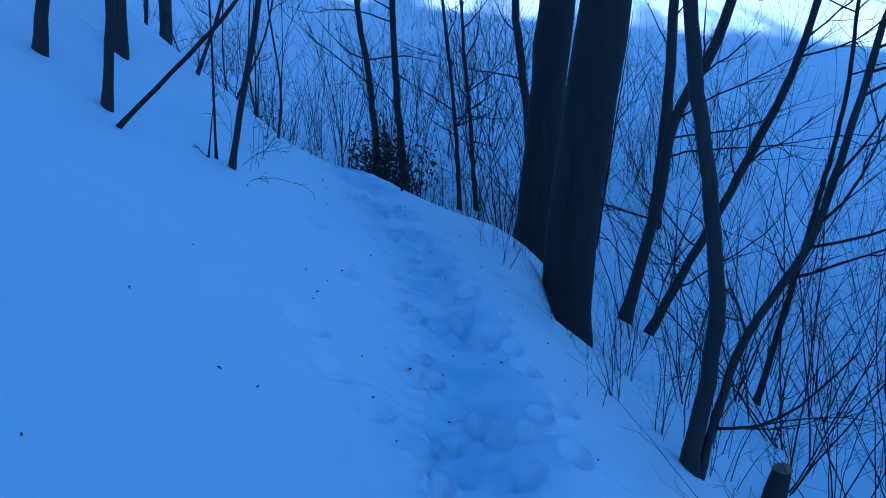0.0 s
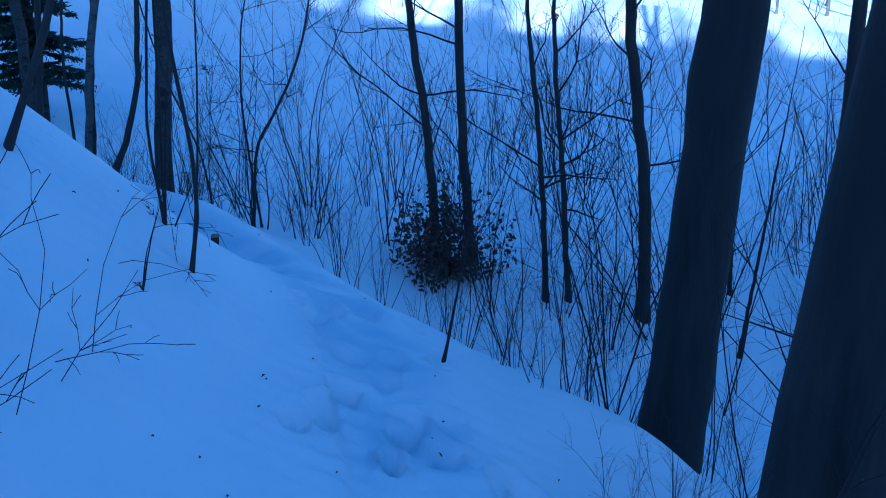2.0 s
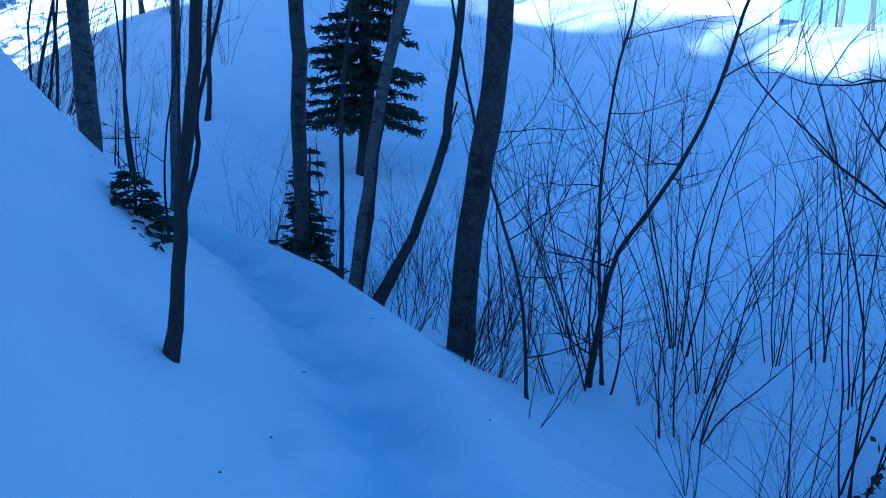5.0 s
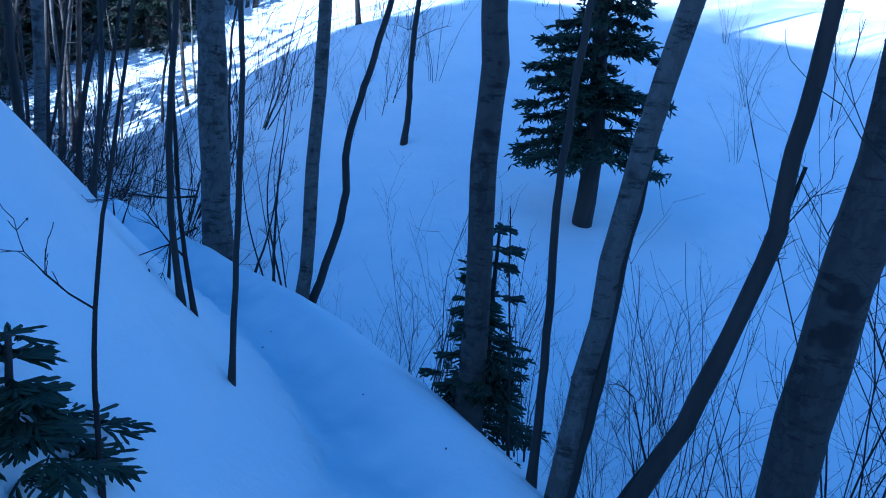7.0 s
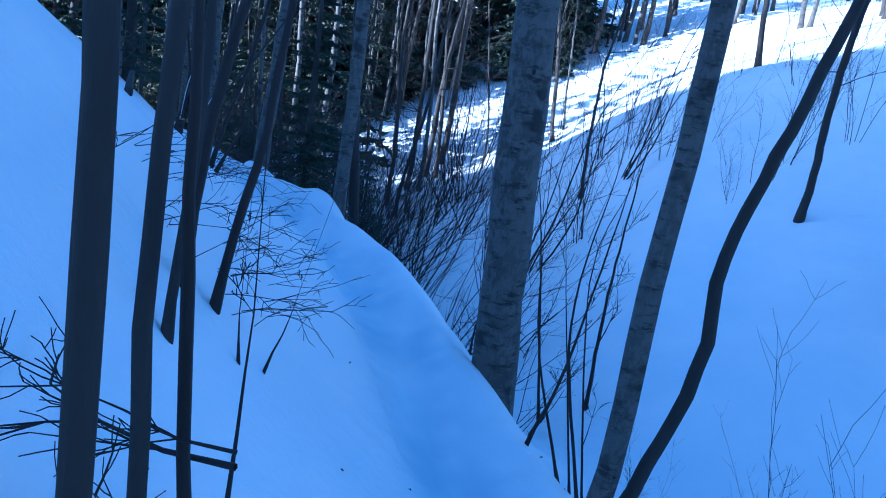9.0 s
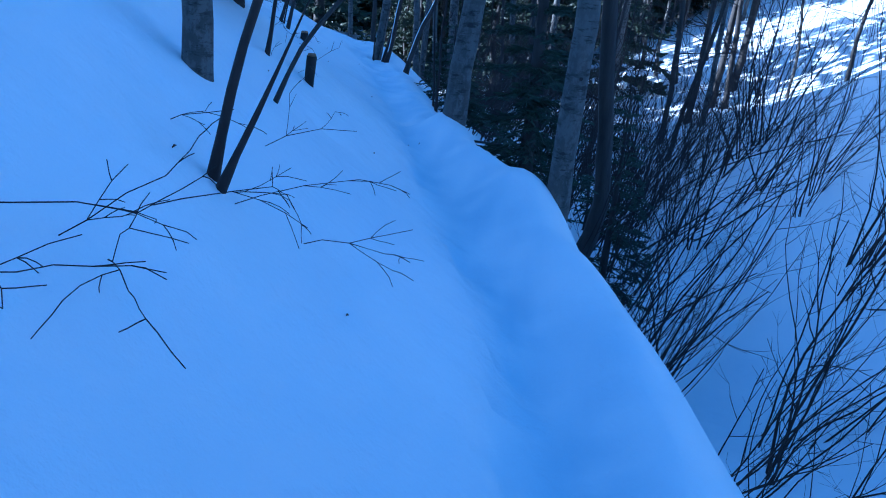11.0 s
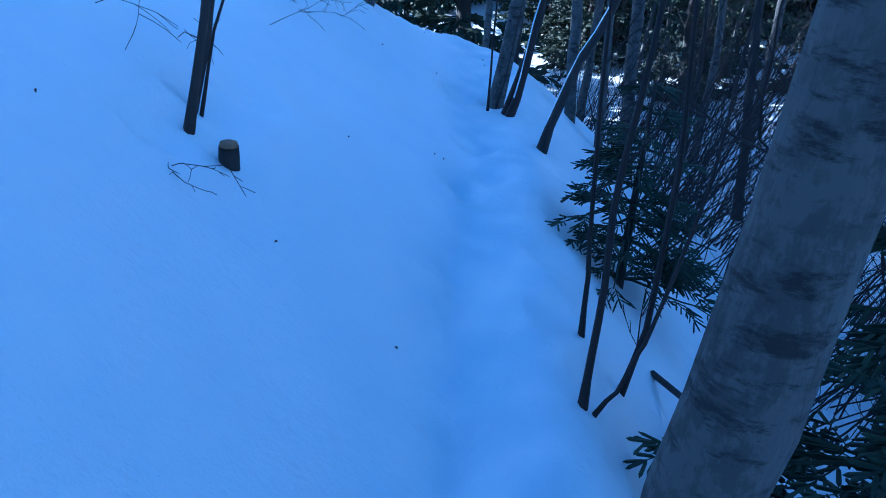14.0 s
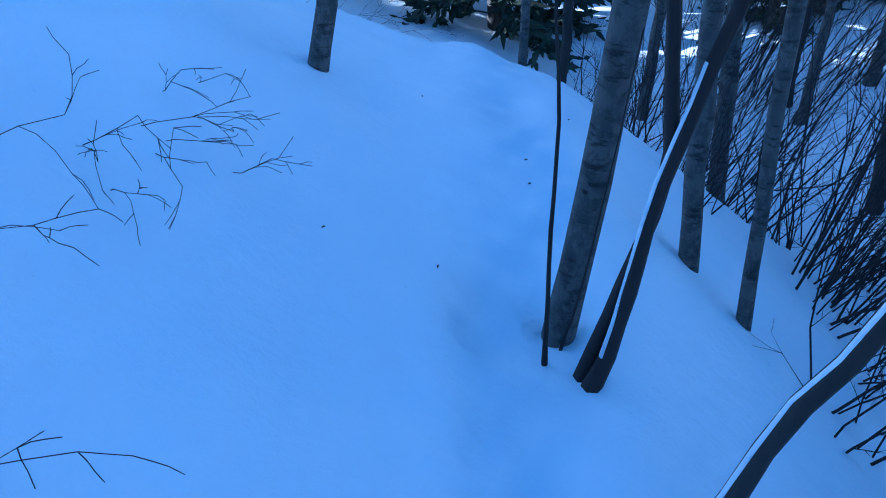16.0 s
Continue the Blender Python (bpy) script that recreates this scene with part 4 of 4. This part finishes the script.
# ---- bare trees and shrubs along and behind the far ridge, and unseen trees that dapple the sun ----


def stood(x, y, size, turn):
    return Matrix.Translation((x, y, float(ground(x, y)[0]) - 0.05)) @ Matrix.Rotation(turn, 4, "Z") @ Matrix.Scale(size, 4)


far = []
for _ in range(230):
    x, y = around(rng.uniform(-45, 66) if rng.rand() < 0.5 else rng.uniform(25, 68), rng.uniform(31, 75))
    far.append(((bare + grey)[rng.randint(8)], stood(x, y, rng.uniform(0.7, 1.3), rng.uniform(0, 6.28))))
# added trees out of view behind the near hill, breaking up its shadow edge
for i in range(110):
    x, y = rng.uniform(-42, 18), rng.uniform(-52, -24)
    far.append((dark[i % 3] if i % 3 == 0 else bare[rng.randint(4)], stood(x, y, rng.uniform(0.3, 0.6), rng.uniform(0, 6.28))))
join_stuff("far_wood", "bare trees on the far ridge, and unseen added trees that dapple the sun", "woods", far)
low = []
for _ in range(150):
    x, y = around(rng.uniform(50, 80) if rng.rand() < 0.35 else rng.uniform(-35, 60), rng.uniform(13, 32))
    low.append((kinds[rng.randint(8)], stood(x, y, rng.uniform(0.5, 1.1), rng.uniform(0, 6.28))))
join_stuff("ridge_brush", "thin bare shrubs scattered over the far snowy ridge", "brush", low)

# ---- twigs in the bank above the path ----
for x, y, b, long in ((-2.0, 4.9, -40, 0.3), (-1.7, 3.8, -50, 0.3), (-1.61, 3.58, -60, 0.28), (-2.1, 5.3, -30, 0.3), (-1.8, 4.3, -70, 0.22), (-12.36, 9.1, 60, 0.32), (-12.6, 8.95, -90, 0.3),
                      (-16.43, 7.45, 20, 0.35), (-16.84, 7.2, -60, 0.32), (-14.4, 8.5, 10, 0.18), (-14.42, 8.48, -20, 0.14), (-15.2, 8.0, -20, 0.35), (-16.1, 8.1, -80, 0.3), (-13.3, 8.7, -50, 0.3), (-17.5, 7.3, -40, 0.26)):
    sprig(x, y, b, long, int(abs(1000 * x)))
for i in range(46):
    x, y = beside(rng.uniform(13.9, 15.0) if i % 3 else rng.uniform(13.8, 17.2), rng.uniform(0.5, 1.0))
    sprig(x, y, rng.uniform(-60, 40), rng.uniform(0.18, 0.34), 500 + i, "fine bare twigs arching over the snowy bank")
for i in range(14):
    x, y = beside(rng.uniform(21, 26), rng.uniform(0.5, 1.8))
    sprig(x, y, rng.uniform(-120, 20), rng.uniform(0.2, 0.45), 600 + i, "fine bare twigs arching over the snow")

for i in range(9):
    sprig(-17.2 + rng.normal(0, 0.25), 7.4 + rng.normal(0, 0.12), rng.uniform(-50, 40), rng.uniform(0.16, 0.32), 640 + i, "fine bare twigs arching over the snow")
for i in range(7):
    sprig(-21.05 + rng.normal(0, 0.2), 6.2 + rng.normal(0, 0.15), rng.uniform(-50, 90), rng.uniform(0.4, 0.7), 660 + i, "bare twigs leaning out of the snow bank")

for i, (x, y) in enumerate(((-1.63, 3.77), (-1.69, 4.06), (-1.75, 4.44), (-1.91, 5.23), (-1.80, 3.92), (-1.73, 4.26))):
    sprig(x, y, rng.uniform(-60, 60), rng.uniform(0.3, 0.5), 700 + i, "slender upright twigs poking out of the snow", rise=1.6)

# ---- flakes of bark and leaf strewn on the snow ----
litter = Shape()
for _ in range(150):
    x, y = beside(rng.uniform(-0.5, 8) if rng.rand() < 0.7 else rng.uniform(8, 25), rng.normal(0, 0.6))
    at = np.array((x, y, float(ground(x, y)[0]) + 0.004))
    a, long = rng.uniform(0, 6.28), rng.uniform(0.006, 0.018)
    w = np.array((math.cos(a), math.sin(a), rng.uniform(0, 0.5)))
    litter.tube([at, at + 0.5 * long * w + (0, 0, 0.003), at + long * w], [0.0015, 0.0032, 0.001], 5)
litter_thing = new("litter", litter.mesh("litter", DEAD))
tagged(litter_thing, "small dark flakes of bark and leaf on the snow", "litter", kind="stuff")


# ---- a snowed-in hut on the ridge ----
def hut(x, y, bearing):
    thing = base_of("hut", x, y, float(ground(x, y)[0]), "low pale hut with a snow-covered gable roof on the ridge", "hut")
    thing.rotation_euler = (0, 0, radians(bearing))
    long, deep, eave, top = 5.0, 3.0, 0.7, 2.0
    wall = Shape()
    wall.add([(-long, -deep, -0.6), (long, -deep, -0.6), (long, deep, -0.6), (-long, deep, -0.6), (-long, -deep, eave), (long, -deep, eave), (long, deep, eave), (-long, deep, eave), (0, -deep, top), (0, deep, top)],
             [(0, 1, 5, 8, 4), (2, 3, 7, 9, 6), (1, 2, 6, 5), (3, 0, 4, 7)])
    part("wall", wall, PLANK, thing, smooth=False)
    for side in (-1, 1):
        roof = Shape()
        a, b = np.array((0, 0, top + 0.04)), np.array((side * (long + 0.4), 0, eave - 0.1))
        for_y = ((0, -deep - 0.4, 0), (0, deep + 0.4, 0))
        v = [p + q for q in map(np.array, for_y) for p in (a, b, b + (0, 0, 0.3), a + (0, 0, 0.3))]
        roof.add(v, [(0, 1, 2, 3), (7, 6, 5, 4), (0, 4, 5, 1), (3, 2, 6, 7), (1, 5, 6, 2), (0, 3, 7, 4)])
        part("roof", roof, SNOW, thing, "thick snow on the roof slope", smooth=False)
        board = Shape()
        board.tube([a + (0, -deep - 0.42, 0), b + (0, -deep - 0.42, 0)], [0.07, 0.07], 4)
        part("gable_board", board, PAINT, thing, "orange painted board")
    return thing


hut(-15.6, 40.0, 24)
